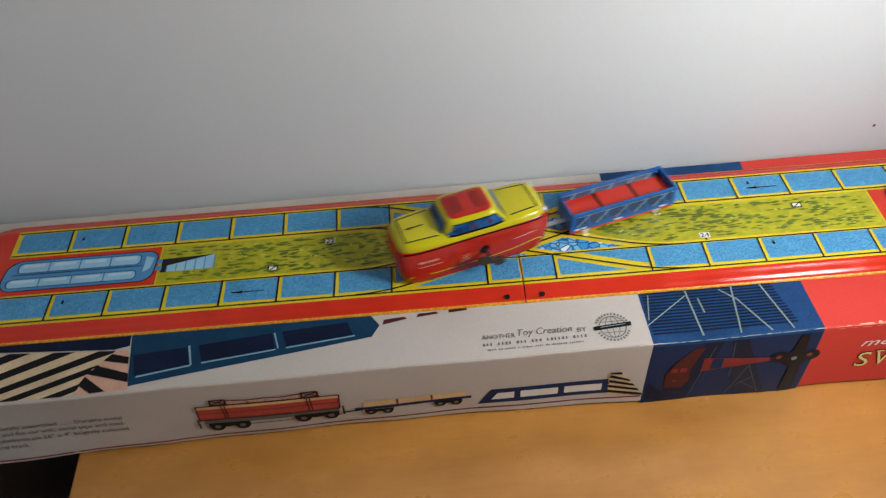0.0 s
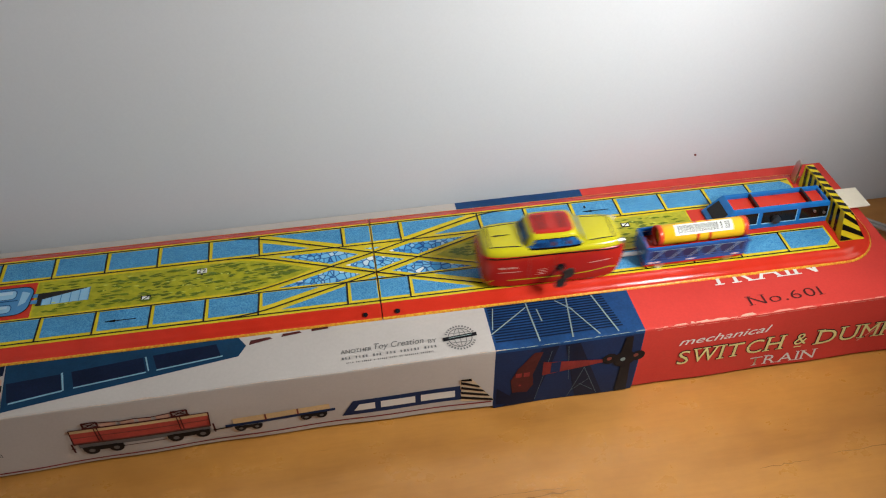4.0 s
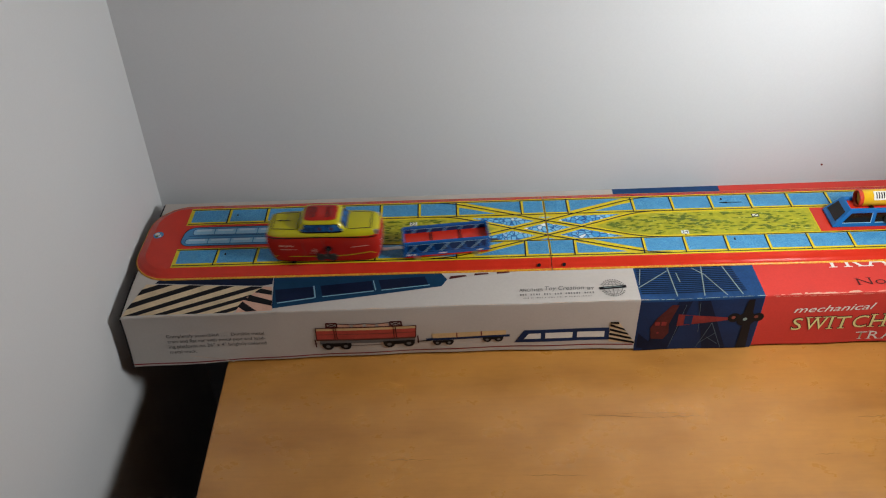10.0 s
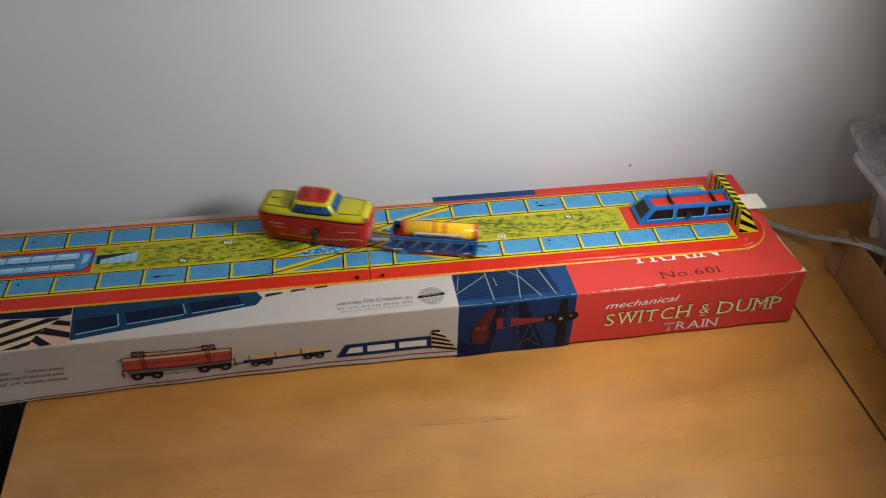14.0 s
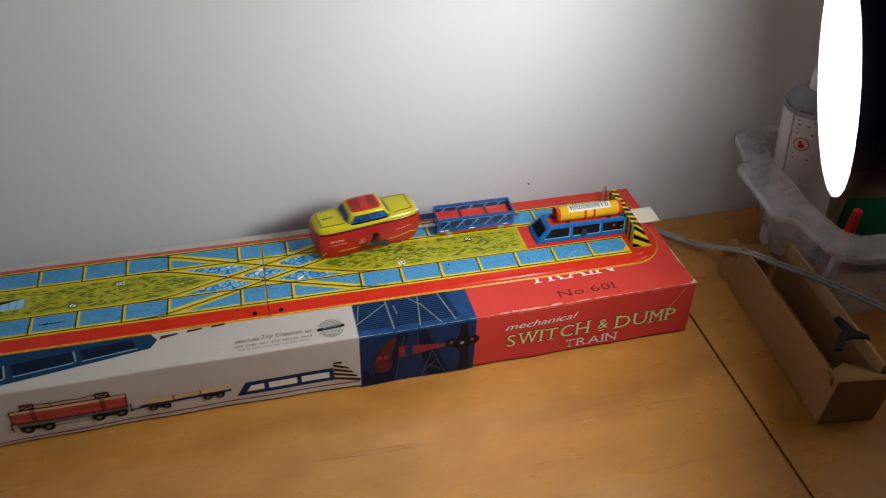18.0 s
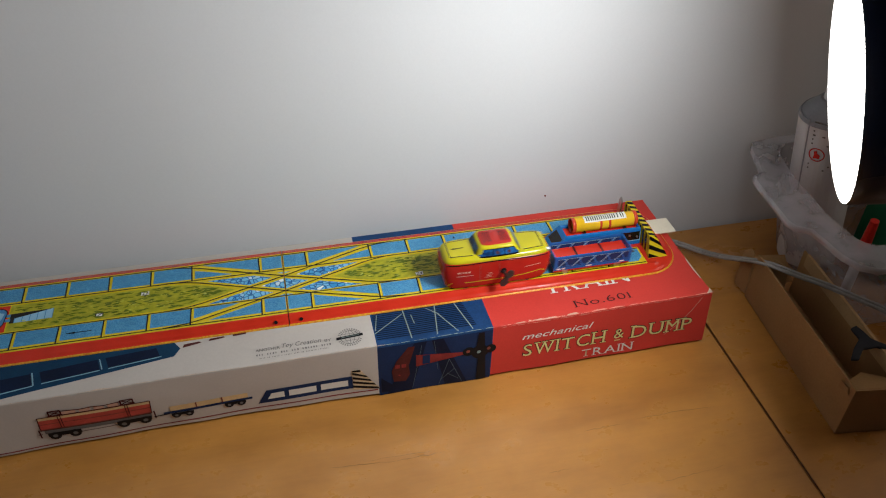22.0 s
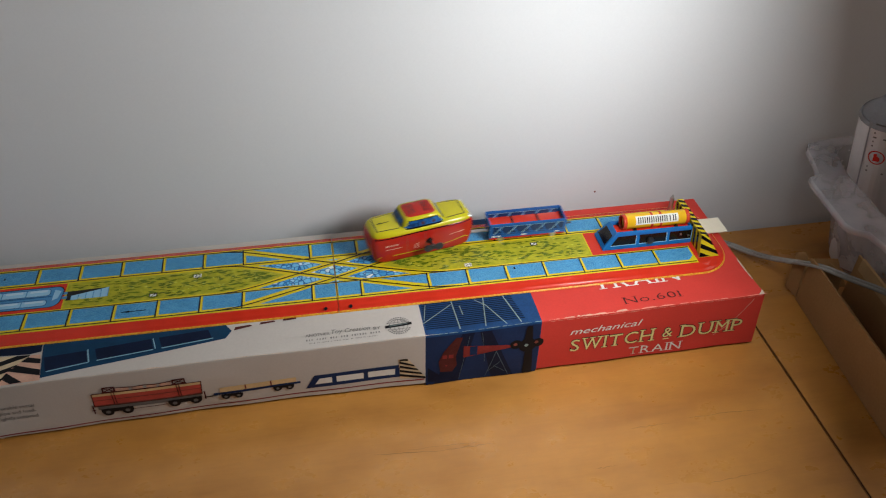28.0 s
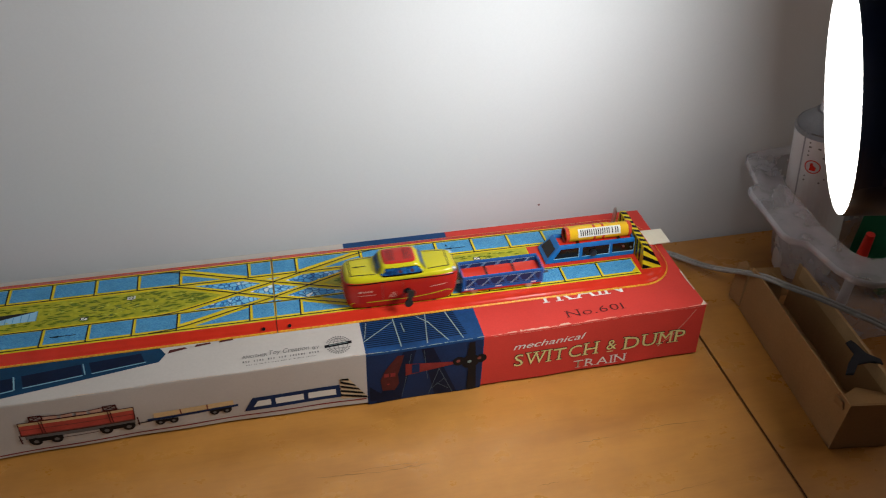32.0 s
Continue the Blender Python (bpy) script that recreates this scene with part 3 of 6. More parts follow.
part("striped_block_print", fine_flat([[(0.094, 0.0015), (0.122, 0.0020), (0.118, 0.0270), (0.112, 0.0275), (0.0965, 0.0135)]], on_top(0.0003)), INK_PINK, carton)
part("black_stripes", fine_flat([[(0.098, 0.014), (0.1035, 0.0185), (0.1205, 0.012), (0.1212, 0.0065)], [(0.1055, 0.0215), (0.1095, 0.0255), (0.1190, 0.0225), (0.1195, 0.0180)], [(0.0945, 0.0075), (0.0975, 0.0125), (0.1100, 0.0022), (0.1020, 0.0018)]], on_top(0.00045)), INK, carton)
# blue ramp printed on the lid
# Dark printed band that also carries the contact shade of the track's rim.
part("ramp_shade_print", fine_flat([[(0.0220, 0.0345), (0.1100, 0.0284), (0.1180, 0.0300), (0.1175, 0.0410), (0.0260, 0.0405)]], on_top(0.00012)), INK_DARK_BLUE, carton)
ramp_quad = [(0.1215, 0.0040), (0.2500, 0.0215), (0.2545, 0.0290), (0.246, 0.0420), (0.118, 0.0385)]
part("ramp_print", fine_flat([ramp_quad], on_top(0.00015)), INK_TEAL, carton)
for pane in ([(0.124, 0.0100), (0.1525, 0.0140), (0.1500, 0.0255), (0.121, 0.0235)], [(0.159, 0.0150), (0.198, 0.0195), (0.1955, 0.0300), (0.156, 0.0262)], [(0.204, 0.0200), (0.240, 0.0238), (0.2370, 0.0330), (0.201, 0.0305)]):
    part("ramp_window", fine_flat([pane], on_top(0.0003)), INK_DARK_BLUE, carton)
part("ramp_highlights", fine_flat(strip([(0.125, 0.0092), (0.153, 0.0133)], 0.0010) + strip([(0.159, 0.0143), (0.198, 0.0188)], 0.0009) + strip([(0.204, 0.0193), (0.241, 0.0232)], 0.0009) + strip([(0.1535, 0.0135), (0.1510, 0.0262)], 0.0010) + strip([(0.1995, 0.0195), (0.197, 0.030)], 0.0008), on_top(0.0004)), INK_TEAL_LIGHT, carton)
part("torn_print", fine_flat([[(0.256, 0.029), (0.270, 0.0318), (0.268, 0.0334), (0.257, 0.0325)], [(0.275, 0.0322), (0.287, 0.0335), (0.286, 0.0350), (0.276, 0.0345)], [(0.293, 0.0335), (0.303, 0.0342), (0.303, 0.036), (0.293, 0.0355)]], on_top(0.0003)), INK_MAROON, carton)

# maker's lines and emblem on the lid; the maker is not spelt out
def top_at(u0, v0, slope=0.0, e=0.0003):
    f = on_top(e)
    return lambda u, v: f(u0 + u, v0 + v + slope * u)


writing("lettering", "ANOTHER", 0.0042, top_at(0.309, 0.0130, -0.01), INK_GREY, carton, "small black capitals", 0.0182)
writing("lettering", "Toy Creation", 0.0062, top_at(0.3285, 0.0135, -0.01), INK_GREY, carton, "small black script", 0.0295, 0.25)
writing("lettering", "BY", 0.0042, top_at(0.3605, 0.0125, -0.01), INK_GREY, carton, "small black capitals", 0.0052)


def letter_bars(u0, u1, v, tall, groups):
    """Rows of little upright bars in groups, where small print stands that is not spelt out."""
    n = sum(groups) + len(groups) - 1
    w, out, k = (u1 - u0) / n, [], 0
    for g in groups:
        for _ in range(g):
            u = u0 + w * k
            out.append(rect(u + w * 0.16, v, u + w * (0.50 if k % 3 else 0.66), v + tall))
            k += 1
        k += 1
    return out


for u0, u1, v, tall, groups in ((0.3090, 0.3655, 0.0086, 0.0018, (3, 4, 3, 3, 6, 4)), (0.3115, 0.3630, 0.0054, 0.0010, (4, 2, 5, 1, 5, 4, 2, 7, 7))):
    tagged(part("lettering_bars", fine_flat(letter_bars(u0, u1, v, tall, groups), on_top(0.0003)), INK_GREY, carton), kind="stuff")
emblem = []
ring_pts = circle(0.3798, 0.0138, 0.0071, 28)
emblem += strip(ring_pts + ring_pts[:1], 0.0005)
for i in range(30):
    if i % 15 not in (0, 14, 1):
        a = 2 * math.pi * i / 30
        emblem += strip([(0.3798 + 0.0082 * math.cos(a), 0.0138 + 0.0082 * math.sin(a)), (0.3798 + 0.0094 * math.cos(a), 0.0138 + 0.0094 * math.sin(a))], 0.0009)
for k in (-0.5, 0.0, 0.5):
    emblem += strip([(0.3798 + 0.0072 * math.sin(a / 8 * math.pi) * k, 0.0138 - 0.0072 * math.cos(a / 8 * math.pi)) for a in range(9)], 0.0004)
    emblem += strip([(0.3798 - 0.0070 * math.cos(k), 0.0138 + 0.0072 * k), (0.3798 + 0.0070 * math.cos(k), 0.0138 + 0.0072 * k)], 0.0004)
part("emblem", fine_flat(emblem, on_top(0.0003)), INK_GREY, carton)
part("emblem_band", fine_flat([[(0.3695, 0.0120), (0.3900, 0.0136), (0.3900, 0.0164), (0.3695, 0.0148)]], on_top(0.00045)), INK, carton)
part("emblem_bar", fine_flat([[(0.3730, 0.0136), (0.3868, 0.0147), (0.3868, 0.0152), (0.3730, 0.0141)]], on_top(0.0006)), INK_PALE, carton)

# blue panel: planked bridge on the lid, train yard on the front
part("bridge_planks", fine_flat([rect(0.400, 0.0061 + i * 0.0021, 0.478 - 0.0004 * i, 0.0072 + i * 0.0021) for i in range(14)], on_top(0.0003)), INK_DARK_BLUE, carton)
for a, b, w in (((0.3985, 0.0125), (0.4235, 0.0305), 0.0012), ((0.400, 0.016), (0.4035, 0.033), 0.0010), ((0.4245, 0.034), (0.4260, 0.003), 0.0015), ((0.4300, 0.028), (0.4310, 0.018), 0.0013), ((0.4430, 0.033), (0.4520, 0.024), 0.0012), ((0.4505, 0.035), (0.4460, 0.0025), 0.0014), ((0.4505, 0.026), (0.4625, 0.0022), 0.0013), ((0.4665, 0.034), (0.4740, 0.0022), 0.0014)):
    part("bridge_girder", fine_flat(strip([a, b], w * 0.6), on_top(0.00045)), INK_PALE, carton)
part("night_sky_print", fine_flat([rect(0.3990, 0.0006, 0.4895, 0.0535)], on_front(0.00012)), INK_NAVY, carton)
for bed_shape in ([(0.427, 0.0535), (0.437, 0.0535), (0.425, 0.001), (0.405, 0.001)], [(0.441, 0.0535), (0.450, 0.0535), (0.470, 0.001), (0.452, 0.001)], [(0.4005, 0.020), (0.4005, 0.004), (0.418, 0.002)]):
    part("rail_bed", fine_flat([bed_shape], on_front(0.0003)), INK_DARK_BLUE, carton)
part("rails", fine_flat(strip([(0.455, 0.030), (0.447, 0.002)], 0.0004) + strip([(0.455, 0.030), (0.466, 0.002)], 0.0004) + strip([(0.4535, 0.014), (0.463, 0.006)], 0.0004) + strip([(0.459, 0.018), (0.449, 0.008)], 0.0004) + strip([(0.433, 0.050), (0.4255, 0.003)], 0.0003) + strip([(0.443, 0.052), (0.446, 0.02)], 0.0003), on_front(0.00035)), INK_RAIL, carton)
part("printed_engine", fine_flat([[(0.4105, 0.0140), (0.4200, 0.0130), (0.4235, 0.0200), (0.4225, 0.0300), (0.4275, 0.0500), (0.4225, 0.0505), (0.4130, 0.0365), (0.4090, 0.0260)]], on_front(0.00045)), INK_MAROON, carton)
part("printed_engine_window", fine_flat([rect(0.4118, 0.0285, 0.4155, 0.0325), rect(0.4168, 0.0285, 0.4205, 0.0325), circle(0.4150, 0.0205, 0.0009, 10)], on_front(0.0006)), INK_DULL_RED, carton)
part("semaphore_arm", fine_flat([[(0.4285, 0.0275), (0.4665, 0.0325), (0.4665, 0.0352), (0.4285, 0.0402)]], on_front(0.00045)), INK_DULL_RED, carton)
part("semaphore_patch", fine_flat([rect(0.4335, 0.0292, 0.4395, 0.0388)], on_front(0.0006)), INK_NAVY, carton)
part("semaphore_head", fine_flat([circle(0.4800, 0.0330, 0.0072, 24), [(0.4765, 0.0375), (0.4785, 0.0530), (0.4830, 0.0530), (0.4840, 0.0375)], [(0.4780, 0.001), (0.4860, 0.001), (0.4845, 0.028), (0.4785, 0.028)], circle(0.4705, 0.0350, 0.0047, 16), circle(0.4885, 0.0345, 0.0045, 16)], on_front(0.0006)), INK, carton)
part("semaphore_lens", fine_flat([circle(0.4790, 0.0330, 0.0016, 16)], on_front(0.00075)), INK_PALE, carton)
part("semaphore_lens", fine_flat([circle(0.4700, 0.0352, 0.0016, 12), circle(0.4870, 0.0352, 0.0016, 12)], on_front(0.00075)), INK_BROWN, carton)


# red title panel
def front_at(u0, v0, e=0.0003, slope=0.0):
    f = on_front(e)
    return lambda u, v: f(u0 + u, v0 + v + slope * u)


writing("title_lettering", "mechanical", 0.0092, front_at(0.5146, 0.0375, slope=0.01), INK_WHITE, carton, "white slanted lettering", 0.0600, 0.28, 0.00003)
for words, u, z, size, wide in (("SWITCH", 0.5165, 0.0190, 0.0185, 0.0700), ("&", 0.5945, 0.0212, 0.0150, 0.0085), ("DUMP", 0.6098, 0.0188, 0.0185, 0.0530)):
    serif_writing("letter_outline", words, size, front_at(u, z, 0.0003), INK, carton, "black outline of a capital", wide, 0.00042)
    serif_writing("letter", words, size, front_at(u, z, 0.0006), INK_YELLOW, carton, "pale yellow capital with dark outline", wide, 0.0)
part("title_dash", fine_flat([rect(0.5955, 0.0186, 0.6005, 0.0195)], on_front(0.0006)), INK_YELLOW, carton)
serif_writing("letter", "TRAIN", 0.0118, front_at(0.5680, 0.0056), INK_WHITE, carton, "white capital", 0.0445, -0.00004)
serif_writing("letter", "No.601", 0.0110, top_at(0.5610, 0.0078, 0.02), INK_MAROON, carton, "dark figure on the red lid", 0.0480, -0.00008)
serif_writing("letter", "TRAIN", 0.0200, top_at(0.5430, 0.0285, 0.01), INK_WHITE, carton, "white capital on the red lid", 0.0740)
for i, line in enumerate(("Completely assembled . . .  Durable metal", "train and flat car with metal pipe and load-", "ing platform on 26\" x 4\" brightly colored", "metal track.")):
    writing("lettering", line, 0.0050, front_at(0.0345, 0.0318 - i * 0.0056), INK_GREY, carton, "small black print", 0.0215 if i == 3 else 0.0775)

# the little train printed along the front
part("red_line", fine_flat(strip([(0.002, 0.0052), (0.08, 0.0046), (0.196, 0.0062), (0.305, 0.0075), (0.3975, 0.0078)], 0.0012), on_front()), INK_DULL_RED, carton)
part("engine_print", fine_flat([[(0.1515, 0.0228), (0.2285, 0.0228), (0.2295, 0.0368), (0.1525, 0.0368)]], on_front(0.0003)), INK_RED, carton)
part("engine_band_print", fine_flat([rect(0.1521, 0.0337, 0.2291, 0.0366)], on_front(0.00045)), INK_TIMBER, carton)
part("engine_band_print", fine_flat([rect(0.1516, 0.0228, 0.2287, 0.0240)], on_front(0.00045)), INK_BROWN, carton)
part("engine_band_print", fine_flat([rect(0.1519, 0.0290, 0.2290, 0.0296)], on_front(0.00045)), INK_BROWN, carton)
for pan in ((0.1695, 0.1790), (0.1815, 0.1890), (0.1915, 0.1985), (0.2010, 0.2085)):
    part("roof_box_print", fine_flat([rect(pan[0], 0.0373, pan[1], 0.0402)], on_front(0.0003)), INK_PINK, carton)
for x0, x1 in ((0.1610, 0.1690), (0.2100, 0.2185)):
    frame_lines = strip([(x0, 0.0374), (x0, 0.0421), (x1, 0.0421), (x1, 0.0374)], 0.0012) + strip([(x0, 0.0378), (x1, 0.0419)], 0.0008) + strip([(x0, 0.0419), (x1, 0.0378)], 0.0008) + strip([(x0 - 0.001, 0.0375), (x1 + 0.001, 0.0375)], 0.0012)
    part("pantograph_print", fine_flat(frame_lines, on_front(0.0005)), INK_MAROON, carton)
outline = strip([(0.1515, 0.0228), (0.2285, 0.0228), (0.2297, 0.0368), (0.1523, 0.0368), (0.1515, 0.0228)], 0.0007)
outline += strip([(0.169, 0.0415), (0.182, 0.0404), (0.190, 0.0411), (0.198, 0.0403), (0.210, 0.0415)], 0.0008) + strip([(0.169, 0.0374), (0.210, 0.0374)], 0.0006)
for x in (0.1660, 0.1678, 0.2120, 0.2138):
    outline += strip([(x, 0.0240), (x, 0.0374)], 0.0006)
outline += strip([(0.1503, 0.0150), (0.1503, 0.0239)], 0.0011) + strip([(0.1490, 0.0190), (0.1515, 0.0190)], 0.0009) + strip([(0.2303, 0.0160), (0.2303, 0.0250)], 0.0011) + strip([(0.178, 0.0160), (0.202, 0.0165)], 0.0006)
part("engine_outline", fine_flat(outline, on_front(0.0006)), INK_MAROON, carton)
part("engine_skirt_print", fine_flat([rect(0.1535, 0.0185, 0.2280, 0.0228)], on_front(0.0003)), INK_GREY, carton)


def bogie(x0, x1, z, r):
    shapes = [rect(x0, z + r * 0.9, x1, z + r * 1.9)]
    for x in (x0 + r * 1.1, x1 - r * 1.1):
        shapes.append(circle(x, z + r, r, 14))
    return shapes


part("bogie_print", fine_flat(bogie(0.1550, 0.1780, 0.0112, 0.0042), on_front(0.0006)), INK, carton)
part("bogie_print", fine_flat(bogie(0.2030, 0.2275, 0.0120, 0.0042), on_front(0.0006)), INK, carton)
for x, z, r in ((0.1596, 0.0154, 0.0018), (0.1734, 0.0154, 0.0018), (0.2076, 0.0162, 0.0018), (0.2229, 0.0162, 0.0018), (0.2450, 0.0155, 0.0013), (0.2544, 0.0155, 0.0013), (0.2840, 0.0171, 0.0013), (0.2930, 0.0171, 0.0013)):
    part("wheel_hub_print", fine_flat([circle(x, z, r, 10)], on_front(0.00075)), INK_GREY, carton)
part("coupling_print", fine_flat(strip([(0.2295, 0.0180), (0.2405, 0.0185)], 0.0011), on_front(0.0006)), INK, carton)
part("flatcar_print", fine_flat([[(0.2365, 0.0180), (0.3015, 0.0195), (0.3015, 0.0220), (0.2365, 0.0207)]], on_front(0.0003)), INK_NAVY, carton)
part("timber_print", fine_flat([[(0.2415, 0.0207), (0.2985, 0.0220), (0.2985, 0.0272), (0.2415, 0.0262)]], on_front(0.0003)), INK_TIMBER, carton)
part("timber_outlines", fine_flat(strip([(0.2605, 0.021), (0.2605, 0.0265)], 0.0010) + strip([(0.2795, 0.0214), (0.2795, 0.0270)], 0.0010), on_front(0.00045)), INK_BROWN, carton)
part("bogie_print", fine_flat(bogie(0.2416, 0.2578, 0.0124, 0.0031), on_front(0.0006)), INK, carton)
part("bogie_print", fine_flat(bogie(0.2806, 0.2964, 0.0140, 0.0031), on_front(0.0006)), INK, carton)
part("platform_print", fine_flat([[(0.3050, 0.0120), (0.3785, 0.0132), (0.3785, 0.0268), (0.3125, 0.0262)]], on_front(0.0002)), INK_NAVY, carton)
for pane in ([(0.3125, 0.0160), (0.3255, 0.0163), (0.3255, 0.0225), (0.3160, 0.0222)], rect(0.3290, 0.0164, 0.3500, 0.0228), rect(0.3535, 0.0166, 0.3745, 0.0230)):
    part("platform_window", fine_flat([pane], on_front(0.0004)), INK_WHITE, carton)
part("buffer_print", fine_flat([[(0.3785, 0.0110), (0.3990, 0.0095), (0.3845, 0.0330), (0.3775, 0.0330)]], on_front(0.0002)), INK_CREAM, carton)
hatch = []
for i in range(6):
    z = 0.0100 + i * 0.0048
    half = lambda zz: 0.3990 - max(0, zz - 0.0095) * 0.617
    hatch.append([(0.3782, z + 0.0040), (half(z - 0.001), z - 0.001), (half(z + 0.0014), z + 0.0014), (0.3782, z + 0.0065)] if z + 0.0065 < 0.0335 else [(0.3782, 0.0315), (0.3850, 0.0305), (0.3845, 0.033), (0.3782, 0.033)])
part("buffer_stripes", fine_flat(hatch, on_front(0.00045)), INK, carton)

# ---- the tin track ----
TRACK_Z = 0.0558
track = empty("tin_track", "flat lithographed tin toy track in two joined halves", "toy track", (0.3365, 0.0825, TRACK_Z))
track.matrix_basis = pose(0.3365, 0.0825, TRACK_Z, 0, 0, -0.4)
T_TOP = 0.0049


def half_outline(s, hw, end, r, n=8):
    pts = [(0.0003 * s, -hw)]
    for i in range(n + 1):
        a = -math.pi / 2 + math.pi / 2 * i / n
        pts.append((s * (end - r + r * math.cos(a)), -hw + r + r * math.sin(a)))
    for i in range(n + 1):
        a = math.pi / 2 * i / n
        pts.append((s * (end - r + r * math.cos(a)), hw - r + r * math.sin(a)))
    pts.append((0.0003 * s, hw))
    return pts


def tray(s):
    e = 0.0020 if s < 0 else 0.0
    profile = ((0, T_TOP), (0.0007, T_TOP - 0.00008), (0.0015, T_TOP - 0.0004), (0.0021, T_TOP - 0.0009), (0.0046, T_TOP - 0.0019), (0.0060, T_TOP - 0.0025), (0.0068, T_TOP - 0.0033), (0.0076, 0.0013),
               (0.0082, 0.0012), (0.0090, 0.0009), (0.0094, 0.0003), (0.0094, -0.0003), (0.0080, 0.0))
    levels = [(0.0376 + d, 0.3243 + d + e, 0.0218 + d, z) for d, z in profile]
    bm, rim = bmesh.new(), bmesh.new()
    rings = [[(u, v, z) for u, v in half_outline(s, hw, end, r)] for hw, end, r, z in levels]
    def skin(b, some):
        vs = [[b.verts.new(p) for p in ring] for ring in some]
        for a, c in zip(vs, vs[1:]):
            for i in range(len(a) - 1):
                b.faces.new((a[i], a[i + 1], c[i + 1], c[i])).smooth = True
        return vs
    vs = skin(bm, rings[:9])
    bm.faces.new(vs[0])
    skin(rim, rings[8:])
    sheet = part("sheet", bm, T_RED, track, "glossy red tin sheet with sloping edge")
    part("rolled_rim", rim, T_RIM, sheet, "yellow speckled rolled rim")
    return sheet


for s in (-1, 1):
    tray(s)


def on_track(e=0.0):
    return lambda u, v: (u, v, T_TOP + 0.00012 + e)


def printed(name, polys, material, e, s=0, label=""):
    return part(name, flat(polys, on_track(e)), material, track, label)


for s in (-1, 1):
    printed("yellow_field", [[(s * 0.0004, -0.0374), (s * 0.3020, -0.0374), (s * 0.3020, 0.0374), (s * 0.0004, 0.0374)]], T_YELLOW, 0.0)
printed("red_patch", [rect(-0.3022, -0.0150, -0.2105, 0.0150)], T_RED, 0.0001)
printed("red_patch", [rect(0.2165, -0.0150, 0.3022, 0.0150)], T_RED, 0.0001)

# lanes of blue cells: each has a yellow margin on its left and below, and touches the next black line
edges = [0.0736 + 0.0324 * i for i in range(7)] + [0.3010]
OUT_V, IN_V, ROAD = 0.0355, 0.0166, 0.0093


def sunk(u):
    """The crossing is printed a little nearer to the front edge than the lanes."""
    return -0.0014 * (1 - min(1, abs(u) / 0.08))


def swing(u, s):
    """The middle line of a crossing track: straight across the centre, easing into the lanes."""
    a = abs(u)
    v = 0.33 * a if a < 0.062 else 0.02046 + 0.0056 * (1 - (1 - min(1, (a - 0.062) / 0.034)) ** 2)
    return s * math.copysign(v, u)


def bent(pts):
    return [(u, v + sunk(u)) for u, v in pts]


for s in (-1, 1):
    for side_v in (-1, 1):
        lo, hi = (IN_V + 0.0025, OUT_V - 0.0008) if side_v > 0 else (-OUT_V + 0.0027, -IN_V - 0.0007)
        near_gap, far_gap = (0.0005, 0.0022) if s < 0 else (0.0022, 0.0005)
        for a, b in zip(edges, edges[1:]):
            pts = rect(s * (a + near_gap), lo, s * (b - far_gap), hi)
            if b > 0.3 and s > 0:
                pts = [pts[0], pts[1], (pts[2][0], hi - 0.005), (pts[2][0] - 0.005, hi), pts[3]] if side_v > 0 else [pts[0], (pts[1][0] - 0.005, lo), (pts[1][0], lo + 0.005), pts[2], pts[3]]
            printed("blue_cell", [pts], T_CELL, 0.0001)
        printed("blue_cell", [rect(s * 0.0009, lo, s * (0.0194 - far_gap), hi)], T_CELL, 0.0001)
        # three-sided cells where the crossing leaves the lane
        b_lo, b_hi = sorted((abs(lo), abs(hi)))
        a_end = 0.0736 - far_gap
        rim_of = lambda a: abs(swing(a, 1)) + ROAD
        tip = (b_lo - ROAD + 0.0038) / 0.33
        curve = [(tip + (a_end - tip) * i / 8) for i in range(9)]
        printed("blue_cell", [[(s * a, side_v * min(b_hi, rim_of(a) - 0.0038)) for a in curve] + [(s * a_end, side_v * b_lo)]], T_CELL, 0.0001)
        tip = (b_hi - ROAD - 0.0036) / 0.33
        a_end = 0.0194 + (0.0005 if s < 0 else 0.0022)
        printed("blue_cell", [[(s * tip, side_v * b_hi), (s * a_end, side_v * b_hi), (s * a_end, side_v * max(b_lo, rim_of(a_end) + 0.0036)), (s * 0.030, side_v * (rim_of(0.030) + 0.0036))]], T_CELL, 0.0001)
        printed("stone_patch", [bent([(s * 0.0100, side_v * 0.0093), (s * 0.0240, side_v * 0.0142), (s * 0.0615, side_v * 0.0142), (s * 0.0282, side_v * 0.0029)])], T_STONE, 0.0001)
        printed("stone_patch", [bent([(s * 0.0007, side_v * 0.0144), (s * 0.0062, side_v * 0.0144), (s * 0.0007, side_v * 0.0127)])], T_STONE, 0.0001)
    printed("stone_patch", [bent([(s * 0.0190, 0), (s * 0.0006, 0.0063), (s * 0.0006, -0.0063)])], T_STONE, 0.0001)
lines = []
for s in (-1, 1):
    for side_v in (-1, 1):
        for a in [0.0194] + edges[:-1]:
            lines += strip([(s * a, side_v * IN_V), (s * a - 0.0004, side_v * OUT_V)], 0.0010)
        lines += strip([(s * 0.0004, side_v * OUT_V), (s * 0.3010, side_v * OUT_V)], 0.0009)
        lines += strip([(s * 0.0004, side_v * IN_V), (s * 0.3010, side_v * IN_V)], 0.0009)
for line in lines:
    printed("lane_line", [line], T_BLACK, 0.0003)

for s in (-1, 1):
    for off in (-ROAD, ROAD):
        for lo, hi in ((-0.0940, -0.0005), (0.0005, 0.0940)):
            run = bent([(lo + (hi - lo) * i / 30, swing(lo + (hi - lo) * i / 30, s) + off) for i in range(31)])
            part("crossing_line", ribbon(run, 0.0010, on_track(0.00045)), T_BLACK, track)

